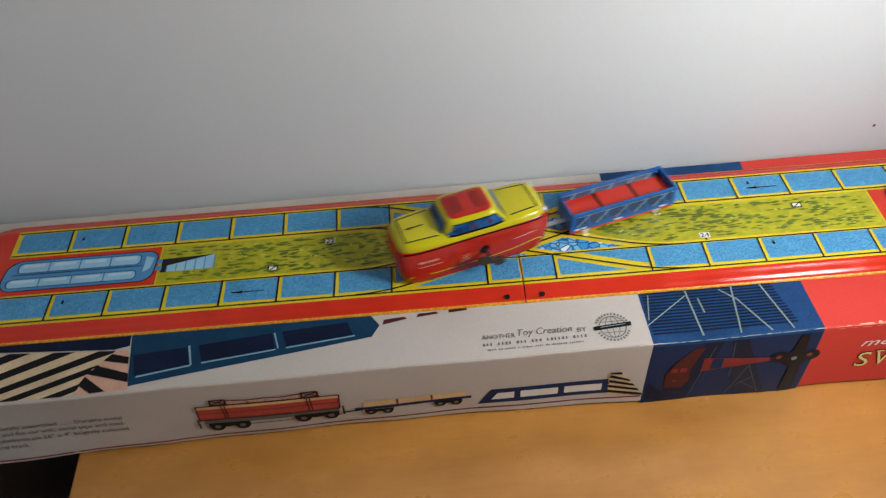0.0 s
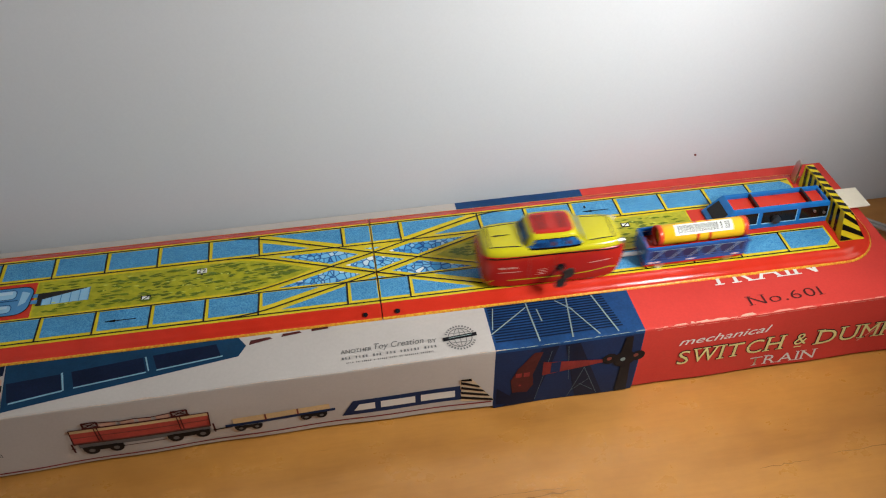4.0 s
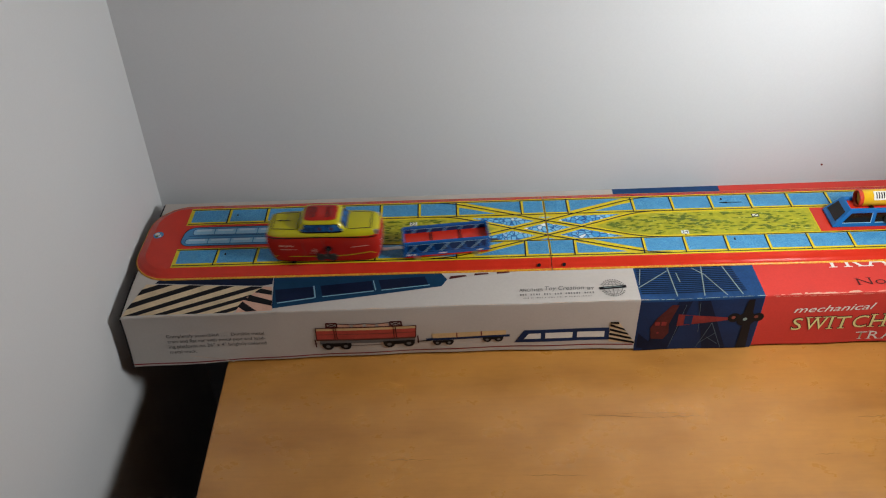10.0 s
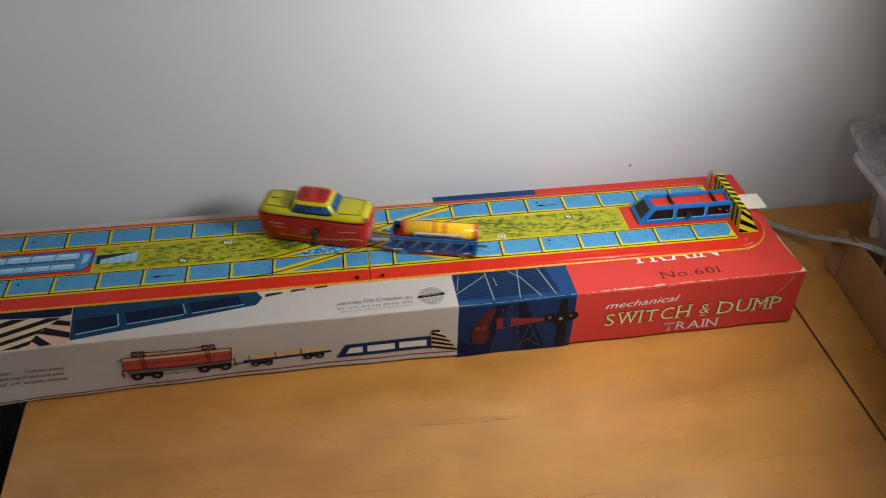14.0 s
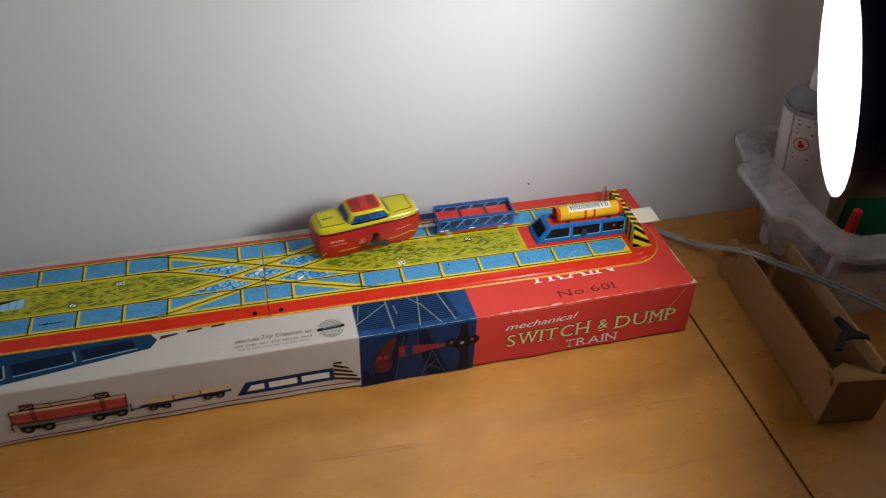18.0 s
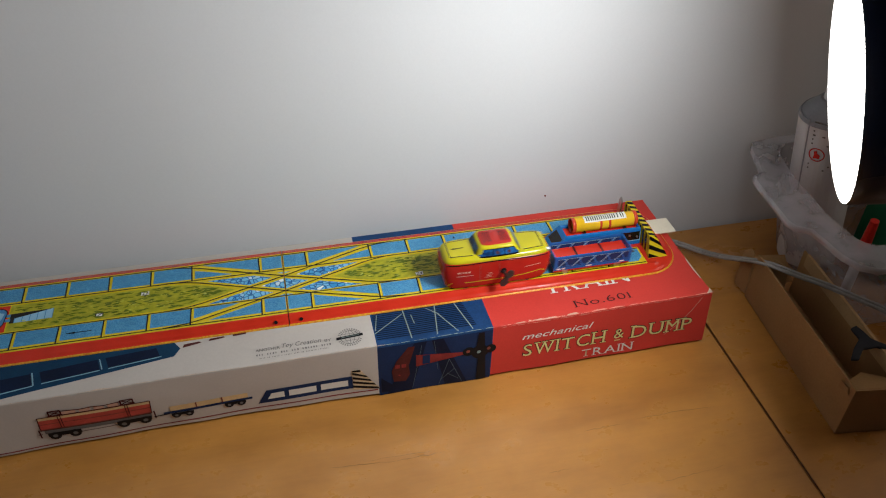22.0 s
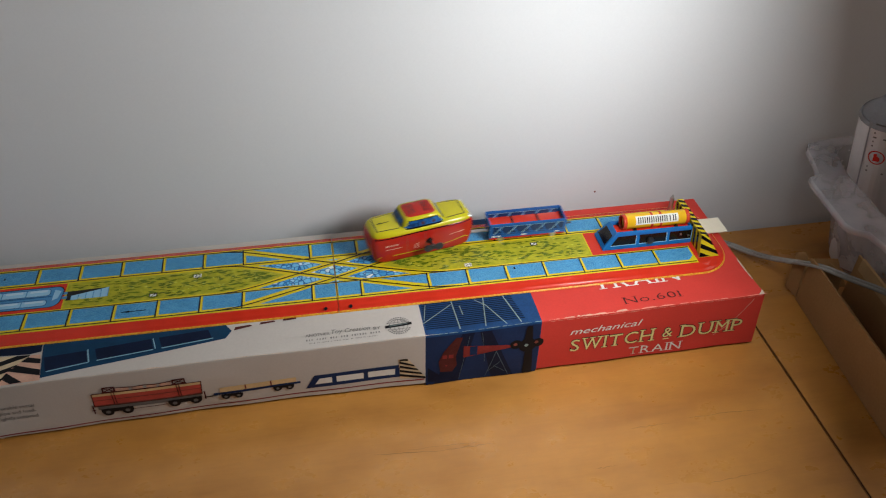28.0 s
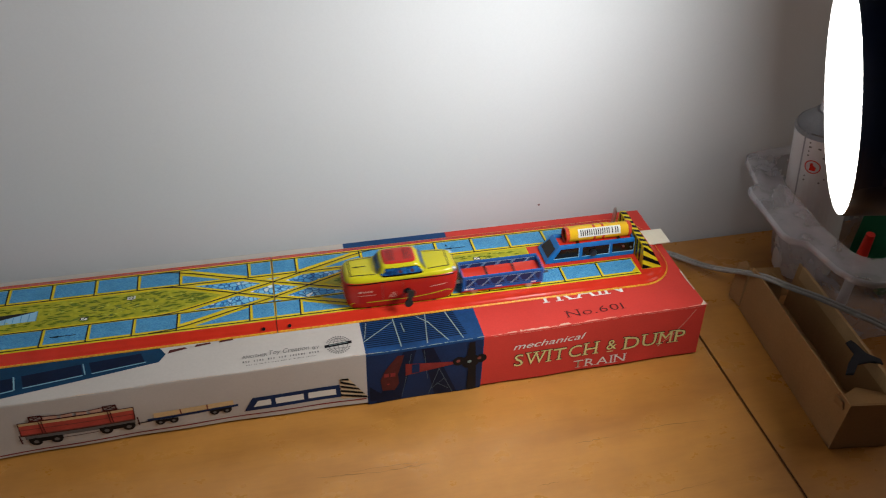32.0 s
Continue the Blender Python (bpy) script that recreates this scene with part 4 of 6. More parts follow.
# green islands with tufts of grass
isle = lambda s, far: bent([(s * 0.0400, 0), (s * 0.0500, -0.0046), (s * 0.0620, -0.0088), (s * 0.0740, -0.0122), (s * 0.0860, -0.0140), (s * far, -0.0148), (s * far, 0.0148), (s * 0.0860, 0.0140), (s * 0.0740, 0.0122), (s * 0.0620, 0.0088), (s * 0.0500, 0.0046)])
rng = random.Random(11)
for s, far in ((-1, 0.2095), (1, 0.2155)):
    printed("green_island", [isle(s, far)], T_GRASS, 0.0001)
    tufts = []
    for _ in range(270):
        u = rng.uniform(0.050, far - 0.006)
        room = 0.0125 if u > 0.080 else max(0.0, (u - 0.046) * 0.36)
        v = rng.uniform(-room, room)
        if s < 0 and u > 0.172 and abs(v) < 0.007:
            continue
        w, hgt = rng.uniform(0.0016, 0.0046), rng.uniform(0.0004, 0.0010)
        k = rng.uniform(-0.0005, 0.0005)
        tufts.append([(s * u - w, v), (s * u - w * 0.3, v - hgt), (s * u + w * 0.5, v - hgt * 0.5), (s * u + w, v + k), (s * u + w * 0.2, v + hgt), (s * u - w * 0.5, v + hgt * 0.7)])
    turf = bmesh.new()
    for i, tuft in enumerate(tufts):
        flat([tuft], on_track(0.00018 + 0.0000012 * i), turf)
    pale = bmesh.new()
    for i in range(34):
        u = rng.uniform(0.060, far - 0.008)
        v = rng.uniform(-1, 1) * min(0.0120, (u - 0.046) * 0.30)
        w = rng.uniform(0.0008, 0.0020)
        flat([[(s * u - w, v), (s * u, v - 0.0007), (s * u + w, v + 0.0001), (s * u, v + 0.0006)]], on_track(0.00048 + 0.0000012 * i), pale)
    tagged(part("pale_grass", pale, T_LIGHT_TUFT, track, "small pale grass tufts"), kind="stuff")
    tagged(part("grass", turf, T_TUFT, track, "small dark green grass tufts"), kind="stuff")

# printed signs, arrows, holes, medallion
for u, v, words in ((-0.1425, -0.0100, ""), (0.1705, 0.0070, ""), (-0.1095, 0.0085, "22"), (0.1095, -0.0115, "24")):
    printed("sign_plate", [rect(u - 0.0030, v - 0.0021, u + 0.0030, v + 0.0021)], T_BLACK if not words else T_WHITE, 0.0004)
    if words:
        writing("sign_number", words, 0.0046, (lambda a, b: lambda x, y: (a - 0.0025 + x, b - 0.0016 + y, T_TOP + 0.0007))(u, v), T_BLACK, track, "black number", 0.0050)
        printed("sign_post", [rect(u - 0.0004, v - 0.0040, u + 0.0004, v - 0.0021)], T_BLACK, 0.0004)
    else:
        printed("sign_slash", [[(u - 0.0022, v - 0.0014), (u + 0.0010, v + 0.0014), (u - 0.0022, v + 0.0014)], [(u - 0.0010, v - 0.0014), (u + 0.0022, v - 0.0014), (u + 0.0022, v + 0.0014)]], T_WHITE, 0.0005)
for u, v in ((-0.1645, -0.0262), (0.1465, 0.0250)):
    printed("arrow", strip([(u, v), (u + 0.018, v)], 0.0007) + [[(u - 0.001, v), (u + 0.006, v - 0.0011), (u + 0.006, v + 0.0011)]], T_BLACK, 0.0003)
for u, v in ((-0.2605, -0.0230), (0.1465, -0.0215), (0.1485, 0.0295), (-0.2605, 0.0270)):
    printed("slot", [rect(u - 0.0007, v - 0.0013, u + 0.0007, v + 0.0013)], INK, 0.0004)
for u in (-0.0100, 0.0095):
    part("rivet_hole", rod((u, -0.0425, 0.0016), (u, -0.0440, 0.0033), 0.0014, n=12), INK, track)
printed("medallion", [circle(-0.3225, 0.0035, 0.0042, 24)], T_MIDBLUE, 0.0002, label="small round printed emblem")
printed("medallion_print", [circle(-0.3235, 0.0045, 0.0020, 12), [(-0.3225, 0.0000), (-0.3195, 0.0010), (-0.3205, 0.0045)]], T_WHITE, 0.0004)
printed("medallion_print", [circle(-0.3235, 0.0018, 0.0013, 10)], T_TUFT, 0.0005)

# streamlined train printed at the closed end
def rounded_box(u0, v0, u1, v1, r0, r1, n=6):
    """A flat box with round ends: radius r0 at its left corners, r1 at its right ones."""
    out = []
    for cu, cv, r, a0 in ((u1 - r1, v0 + r1, r1, -90), (u1 - r1, v1 - r1, r1, 0), (u0 + r0, v1 - r0, r0, 90), (u0 + r0, v0 + r0, r0, 180)):
        out += [(cu + r * math.cos(math.radians(a0 + 90 * i / n)), cv + r * math.sin(math.radians(a0 + 90 * i / n))) for i in range(n + 1)]
    return out


body = [(u + 0.10 * v, v) for u, v in rounded_box(-0.3010, -0.0118, -0.2120, 0.0118, 0.0085, 0.0070)]
printed("train_print", [body], T_MIDBLUE, 0.0002)
printed("train_outline", strip(body + body[:1], 0.0006), T_BLACK, 0.0004)
for v0, v1, u0, u1 in ((0.0018, 0.0096, -0.2935, -0.2215), (-0.0096, -0.0028, -0.2975, -0.2225)):
    row = rounded_box(u0, v0, u1, v1, 0.0028, 0.0028)
    printed("train_window_rim", strip(row + row[:1], 0.0005), T_NAVY, 0.0006)
    for i in range(4):
        a, b = u0 + (u1 - u0) * i / 4 + 0.0004, u0 + (u1 - u0) * (i + 1) / 4 - 0.0004
        pane = rounded_box(a, v0 + 0.0003, b, v1 - 0.0003, 0.0026 if i == 0 else 0.0004, 0.0026 if i == 3 else 0.0004)
        printed("train_window_print", [pane], T_PALEBLUE, 0.0004)
        printed("train_window_gleam", [rect(a + 0.0022, v0 + (v1 - v0) * 0.55, b - 0.0022, v1 - 0.0010)], T_GLEAM, 0.0005)
printed("train_roof_line", strip([(-0.2960, 0.0006), (-0.2200, 0.0006)], 0.0008), T_NAVY, 0.0004)
printed("train_nose_print", [[(-0.2190, -0.0045), (-0.2150, -0.0020), (-0.2135, 0.0060), (-0.2185, 0.0080)]], T_PALEBLUE, 0.0004)
printed("train_coupling_print", [rect(-0.2122, -0.0040, -0.2080, -0.0008), rect(-0.2122, 0.0012, -0.2085, 0.0044)], T_MIDBLUE, 0.0004)
printed("stairs_shadow", [[(-0.2085, -0.0060), (-0.2030, -0.0060), (-0.1790, 0.0055), (-0.2085, 0.0045)]], T_BLACK, 0.0003)
printed("stairs_print", [[(-0.2050, -0.0060), (-0.1775, -0.0055), (-0.1775, 0.0055), (-0.2050, -0.0010)]], T_PALEBLUE, 0.0004)
printed("stair_treads", sum([strip([(-0.2050 + 0.0055 * i, -0.0058), (-0.2050 + 0.0055 * i, -0.0010 + 0.0013 * i)], 0.0005) for i in range(6)], []), T_MIDBLUE, 0.0006)

# loading dock: blue tin house with a red bed, at the open end
DX0, DX1, DW, DH = 0.2262, 0.3055, 0.0112, 0.0162


def dock_house():
    bm = bmesh.new()
    z0, z1 = T_TOP + 0.0006, T_TOP + DH
    low = [(DX0, -DW), (DX1, -DW), (DX1, DW), (DX0, DW)]
    top = [(DX0 + 0.0105, -DW + 0.0022), (DX1, -DW + 0.0022), (DX1, DW - 0.0022), (DX0 + 0.0105, DW - 0.0022)]
    brim = [(DX0 + 0.0122, -DW + 0.0046), (DX1 - 0.0016, -DW + 0.0046), (DX1 - 0.0016, DW - 0.0046), (DX0 + 0.0122, DW - 0.0046)]
    rings = [[bm.verts.new((u, v, z)) for u, v in ring] for ring, z in ((low, z0), (low, z0 + 0.0016), (top, z1 - 0.0008), (shrink(top, 0.0007), z1), (shrink(brim, -0.0006), z1), (brim, z1 - 0.0008), (brim, z1 - 0.0034))]
    for a, b in zip(rings, rings[1:]):
        for i in range(4):
            bm.faces.new((a[i], a[(i + 1) % 4], b[(i + 1) % 4], b[i]))
    return part("loading_dock", bm, DOCK_BLUE, track, "blue tin loading dock with printed windows")


dock = dock_house()
part("dock_bed", block((DX0 + 0.0118, -DW + 0.0044, T_TOP + DH - 0.0040), (DX1 - 0.0014, DW - 0.0044, T_TOP + DH - 0.0030)), T_RED, dock, "red bed of the dock")
for u in (DX0 + 0.029, DX0 + 0.066):
    part("bed_band", block((u - 0.0008, -DW + 0.0040, T_TOP + DH - 0.0030), (u + 0.0008, DW - 0.0040, T_TOP + DH + 0.0002), 0.0003), T_BLACK, dock)


def on_dock(u, h, e=0.00025):
    """On the near side wall of the dock: u along it, h from 0 to 1 up it."""
    z0, z1 = T_TOP + 0.0022, T_TOP + DH - 0.0008
    return (u, -DW + 0.0022 * h - e, z0 + (z1 - z0) * h + e * 0.2)


for outline_pts in ([(DX0 + 0.0065, 0.16), (DX0 + 0.0285, 0.16), (DX0 + 0.0285, 0.82), (DX0 + 0.0125, 0.82)], [(DX0 + 0.0320, 0.16), (DX0 + 0.0560, 0.16), (DX0 + 0.0560, 0.82), (DX0 + 0.0320, 0.82)], [(DX0 + 0.0590, 0.18), (DX0 + 0.0785, 0.18), (DX0 + 0.0785, 0.82), (DX0 + 0.0590, 0.82)]):
    part("dock_window", flat([outline_pts], lambda u, h: on_dock(u, h)), T_BLACK, dock)
    loop_pts = outline_pts + outline_pts[:1]
    part("window_trim", flat([[p, q, (q[0] + (0.0005 if q[0] == p[0] else 0), q[1] + (0.05 if q[1] == p[1] else 0)), (p[0] + (0.0005 if q[0] == p[0] else 0), p[1] + (0.05 if q[1] == p[1] else 0))] for p, q in zip(loop_pts[:-1], loop_pts[1:])][:2], lambda u, h: on_dock(u, h, 0.0005)), T_PALEBLUE, dock)
part("dock_front_window", flat([[(-0.0088, 0.20), (0.0088, 0.20), (0.0074, 0.80), (-0.0074, 0.80)]], lambda v, h: (DX0 + 0.0105 * h - 0.0003, v, T_TOP + 0.0022 + (DH - 0.003) * h + 0.0002)), T_BLACK, dock)
part("dock_knob", rod((DX0 + 0.0415, -DW + 0.0008, T_TOP + 0.0075), (DX0 + 0.0415, -DW - 0.0016, T_TOP + 0.0075), 0.0030, n=18), DARK_STEEL, dock, "dark steel knob")
for u, h in ((DX0 + 0.0690, 0.58), (DX0 + 0.0760, 0.46)):
    part("dock_rivet", rod(on_dock(u, h, -0.0004), on_dock(u, h, 0.0010), 0.0009, n=10), STEEL, dock, "shiny steel rivet")

# striped bumper bar across the end, with its tin stop and card tab


def bumper_shape():
    bm = bmesh.new()
    def ring(v, top):
        return [bm.verts.new(p) for p in ((0.3065, v, T_TOP), (0.3065, v, T_TOP + (0.0178 if top else 0.0)), (0.3120, v, T_TOP + (0.0178 if top else 0.0)), (0.3225, v, T_TOP))]
    far = ring(0.0285, True)
    near = ring(-0.0235, True)
    for a, b in zip(far, far[1:] + far[:1]):
        i, j = far.index(a), far.index(b)
        bm.faces.new((far[i], far[j], near[j], near[i]))
    toe0, toe1 = bm.verts.new((0.3050, -0.0315, T_TOP)), bm.verts.new((0.3225, -0.0315, T_TOP))
    bm.faces.new((near[1], near[2], toe1, toe0))
    bm.faces.new((near[0], near[1], toe0))
    bm.faces.new((near[2], near[3], toe1))
    bm.faces.new(far)
    return part("bumper_bar", bm, T_YELLOW, track, "yellow bumper bar with black slanting stripes")


bumper = bumper_shape()
zb = T_TOP + 0.0181
stripes = []
for i in range(8):
    v = 0.0275 - i * 0.0066
    stripes.append([(0.3066, v), (0.3118, v - 0.0022), (0.3118, v - 0.0056), (0.3066, v - 0.0034)])
part("bumper_stripes", flat(stripes, lambda u, v: (u, v, zb)), T_BLACK, bumper)
toe = lambda a, h: (0.3050 + 0.0015 * h + a * (0.0175 - 0.0120 * h), -0.0315 + 0.0080 * h - 0.0003, T_TOP + 0.0178 * h + 0.0003)
part("bumper_stripes", flat([[(0.0, 0.02), (0.55, 0.02), (0.0, 0.22)], [(0.0, 0.42), (1.0, 0.06), (1.0, 0.26), (0.0, 0.62)], [(0.0, 0.84), (1.0, 0.46), (1.0, 0.68), (0.1, 0.98), (0.0, 0.98)], [(0.65, 0.98), (1.0, 0.86), (1.0, 0.98)]], toe), T_BLACK, bumper)
left_face = lambda v, h: (0.3062, v, T_TOP + 0.0178 * h)
part("bumper_stripes", flat([[(0.027 - i * 0.0062, 0.95), (0.0240 - i * 0.0062, 0.95), (0.0205 - i * 0.0062, 0.05), (0.0235 - i * 0.0062, 0.05)] for i in range(8)], left_face), T_BLACK, bumper)
part("tin_stop", prism([(0.0300, T_TOP), (0.0365, T_TOP), (0.0360, T_TOP + 0.0150), (0.0335, T_TOP + 0.0195), (0.0305, T_TOP + 0.0175)], 0.3040, 0.3050, "x"), STEEL, track, "dull grey tin stop plate")
part("card_tab", block((0.3255, 0.0005, 0.0030), (0.3462, 0.0205, 0.0042), 0.0003), TAB, track, "cream card tab sticking out")


# ---- the wind-up car ----
TOP_Z = TRACK_Z + T_TOP
CAR_L, CAR_W = 0.0457, 0.0157
car = empty("toy_car", "red and yellow lithographed tin wind-up toy car", "toy car")


def bow(hl, hw, n=6.0, m=48, xc=0.0):
    """A rounded outline, like a squared oval."""
    pts = []
    for i in range(m):
        a = 2 * math.pi * i / m
        c, s = math.cos(a), math.sin(a)
        pts.append((xc + hl * math.copysign(abs(c) ** (2 / n), c), hw * math.copysign(abs(s) ** (2 / n), s)))
    return pts


def loft(rings, cap_low=True, cap_top=True):
    bm = bmesh.new()
    vs = [[bm.verts.new((u, v, z)) for u, v in ring] for ring, z in rings]
    for a, b in zip(vs, vs[1:]):
        for i in range(len(a)):
            f = bm.faces.new((a[i], a[(i + 1) % len(a)], b[(i + 1) % len(a)], b[i]))
            f.smooth = True
    if cap_low:
        bm.faces.new(vs[0][::-1])
    if cap_top:
        bm.faces.new(vs[-1]).smooth = True
    return bm


side_levels = ((0.0026, 0.915), (0.0034, 0.930), (0.0060, 0.952), (0.0110, 0.978), (0.0180, 0.996), (0.0235, 0.992), (0.0266, 0.975), (0.0278, 0.957))
part("lower_body", loft([(bow(CAR_L * k, CAR_W * k), z) for z, k in side_levels]), CAR_RED, car, "glossy red lower body")
HOOD = ((CAR_L * 0.960, CAR_W * 0.960, 0.0272), (CAR_L * 0.952, CAR_W * 0.948, 0.0288), (CAR_L * 0.930, CAR_W * 0.905, 0.0304), (CAR_L * 0.89, CAR_W * 0.81, 0.0315), (CAR_L * 0.80, CAR_W * 0.60, 0.0321), (CAR_L * 0.55, CAR_W * 0.30, 0.0324))
part("upper_body", loft([(bow(hl, hw), z) for hl, hw, z in HOOD]), CAR_YELLOW, car, "glossy yellow hood and trunk")
CAB = ((0.0003, 0.0196, 0.0143, 0.0286), (0.0003, 0.0192, 0.0141, 0.0314), (-0.0006, 0.0151, 0.0119, 0.0384), (-0.0008, 0.0143, 0.0110, 0.0394), (-0.0008, 0.0118, 0.0086, 0.0400), (-0.0008, 0.0060, 0.0045, 0.0402))
part("cabin", loft([(bow(hl, hw, 6.0, 48, xc), z) for xc, hl, hw, z in CAB]), CAR_YELLOW, car, "yellow cabin")
part("roof_panel", loft([(bow(0.0133, 0.0101, 6.0, 48, -0.0008), 0.0390), (bow(0.0129, 0.0097, 6.0, 48, -0.0008), 0.03975), (bow(0.0114, 0.0083, 6, 48, -0.0008), 0.0403), (bow(0.0060, 0.0042, 6, 48, -0.0008), 0.04055)]), CAR_RED, car, "red ribbed roof panel")
for i in range(5):
    for s in (-1, 1):
        x = -0.0008 + s * (0.0042 + 0.0015 * i)
        part("roof_rib", block((x - 0.00025, -0.0062, 0.0395), (x + 0.00030, 0.0066, 0.04072 - 0.00009 * i)), INK, car)


def widen(z):
    for (z0, k0), (z1, k1) in zip(side_levels, side_levels[1:]):
        if z0 <= z <= z1:
            return k0 + (k1 - k0) * (z - z0) / (z1 - z0)
    return 0.955


def on_side(s, e=0.0002):
    def place(u, z):
        k = widen(z)
        y = CAR_W * k * max(0.0, 1 - abs(u / (CAR_L * k)) ** 6.0) ** (1 / 6.0)
        return (u, s * (y + e), z)
    return place


def on_cabin(s, e=0.0002):
    """On the cabin's long side: u along, h from the waist (0) to the roof edge (1)."""
    def place(u, h):
        hl, hw = 0.0192 + (0.0151 - 0.0192) * h, 0.0141 + (0.0119 - 0.0141) * h
        xc = 0.0003 - 0.0009 * h
        y = hw * max(0.0, 1 - abs((u - xc) / hl) ** 6) ** (1 / 6)
        return (u, s * (y + e), 0.0314 + 0.0070 * h + e * 0.3)
    return place


def fine_quads(u0, u1, w0, w1, h0, h1, n=8):
    """A four-sided patch in n slices, so that it can follow a curved side: u0..u1 at h0, w0..w1 at h1."""
    out = []
    for i in range(n):
        a, b = i / n, (i + 1) / n
        out.append([(u0 + (u1 - u0) * a, h0), (u0 + (u1 - u0) * b, h0), (w0 + (w1 - w0) * b, h1), (w0 + (w1 - w0) * a, h1)])
    return out


for s in (-1, 1):
    part("waist_line", ribbon([(-0.0420 + 0.0028 * i, 0.0266 + 0.0008 * math.sin(i / 30 * math.pi)) for i in range(31)], 0.0009, on_side(s)), T_BLACK, car)
    sill = [(-0.0405, 0.0050), (-0.0402, 0.0068), (-0.0388, 0.0084), (-0.0250, 0.0086), (-0.0120, 0.0085), (0.0, 0.0085), (0.0120, 0.0088), (0.0220, 0.0098), (0.0300, 0.0112), (0.0360, 0.0120), (0.0400, 0.0100)]
    part("sill_line", ribbon(sill, 0.0008, on_side(s)), CAR_YELLOW, car)
    part("side_trim", ribbon([(-0.034, 0.0160), (-0.027, 0.0160), (-0.021, 0.0160)], 0.0005, on_side(s, 0.0003)), INK_PINK, car, "pale printed trim")
    part("side_trim", ribbon([(0.022, 0.0178), (0.029, 0.0185), (0.035, 0.0190)], 0.0006, on_side(s, 0.0003)), INK_PINK, car, "pale printed trim")
    for u0, u1 in ((-0.0338, -0.0312), (-0.0300, -0.0288), (-0.0278, -0.0262), (-0.0252, -0.0234)):
        part("lettering_bar", ribbon([(u0, 0.0196), (u1, 0.0197)], 0.0015, on_side(s, 0.0003)), INK_PINK, car)
    for i in range(4):
        part("side_vent", ribbon([(-0.0105 + 0.0006 * i, 0.0120 + 0.0014 * i), (-0.0050, 0.0123 + 0.0014 * i)], 0.0004, on_side(s, 0.0003)), INK_PINK, car)
    for u in (-0.0150, 0.0010):
        part("door_seam", ribbon([(u, 0.0095), (u - 0.0003, 0.0170), (u - 0.0005, 0.0255)], 0.0004, on_side(s, 0.0003)), INK_BROWN, car)
    part("window_surround", flat(fine_quads(-0.0184, 0.0188, -0.0128, 0.0119, -0.06, 0.90, 14), on_cabin(s)), T_BLACK, car, "black printed window surround")
    part("side_window", flat(fine_quads(-0.0170, 0.0172, -0.0123, 0.0114, 0.12, 0.84, 14), on_cabin(s, 0.0003)), CAR_WINDOW, car, "printed blue side window")
    for u0, u1 in ((-0.0062, -0.0050), (0.0050, 0.0040)):
        part("window_frame", flat(strip([(u0, 0.02), (u1, 0.90)], 0.0005), on_cabin(s, 0.00045)), T_BLACK, car)
    for u in (-0.0012, 0.0082):
        part("window_spot_print", flat([circle(u, 0.42, 0.0014, 10, 0.20)], on_cabin(s, 0.0005)), CAR_PASSENGER, car)
    part("headlight", rod((0.0385, s * 0.0098, 0.0290), (0.0432, s * 0.0106, 0.0284), 0.0022, 0.0019, n=16), STEEL, car, "pale round headlight")
for s in (-1, 1):
    def on_screen(v, h, s=s):
        return (0.0003 - 0.0009 * h + s * (0.0192 + (0.0151 - 0.0192) * h + 0.0003), v, 0.0314 + 0.0070 * h + 0.0002)
    part("windscreen" if s > 0 else "rear_window", flat([[(-0.0102, 0.06), (0.0102, 0.06), (0.0088, 0.90), (-0.0088, 0.90)]], on_screen), CAR_WINDOW, car, "printed blue window")
grille = []
for i in range(6):
    z = 0.0125 + i * 0.0017
    grille += [rect(-0.0112 + 0.0032 * k, z, -0.0088 + 0.0032 * k, z + 0.0004) for k in range(7)]
part("grille", flat([rect(-0.0120, 0.0105, 0.0120, 0.0238)], lambda v, z: (CAR_L * widen(z) * (1 - abs(v / (CAR_W * widen(z))) ** 6.0) ** (1 / 6.0) + 0.0002, v, z)), T_BLACK, car)
part("grille_bars", flat(grille, lambda v, z: (CAR_L * widen(z) * (1 - abs(v / (CAR_W * widen(z))) ** 6.0) ** (1 / 6.0) + 0.0004, v, z)), T_WHITE, car)


def on_hood(e=0.00035):
    def place(u, v):
        grow = [((abs(u) / hl) ** 6.0 + (abs(v) / hw) ** 6.0) ** (1 / 6.0) for hl, hw, _ in HOOD]
        z = HOOD[-1][2]
        for i in range(len(HOOD) - 1):
            if grow[i] <= 1 < grow[i + 1]:
                k = (1 - grow[i]) / (grow[i + 1] - grow[i])
                z = HOOD[i][2] + (HOOD[i + 1][2] - HOOD[i][2]) * k
        return (u, v, z + e)
    return place


def rounded_line(u0, u1, hw, n=10):
    top = [(u0 + (u1 - u0) * i / n, hw * (1 - 0.12 * i / n)) for i in range(n + 1)]
    return top + [(u1, hw * 0.5), (u1, 0), (u1, -hw * 0.5)] + [(u, -v) for u, v in reversed(top)]


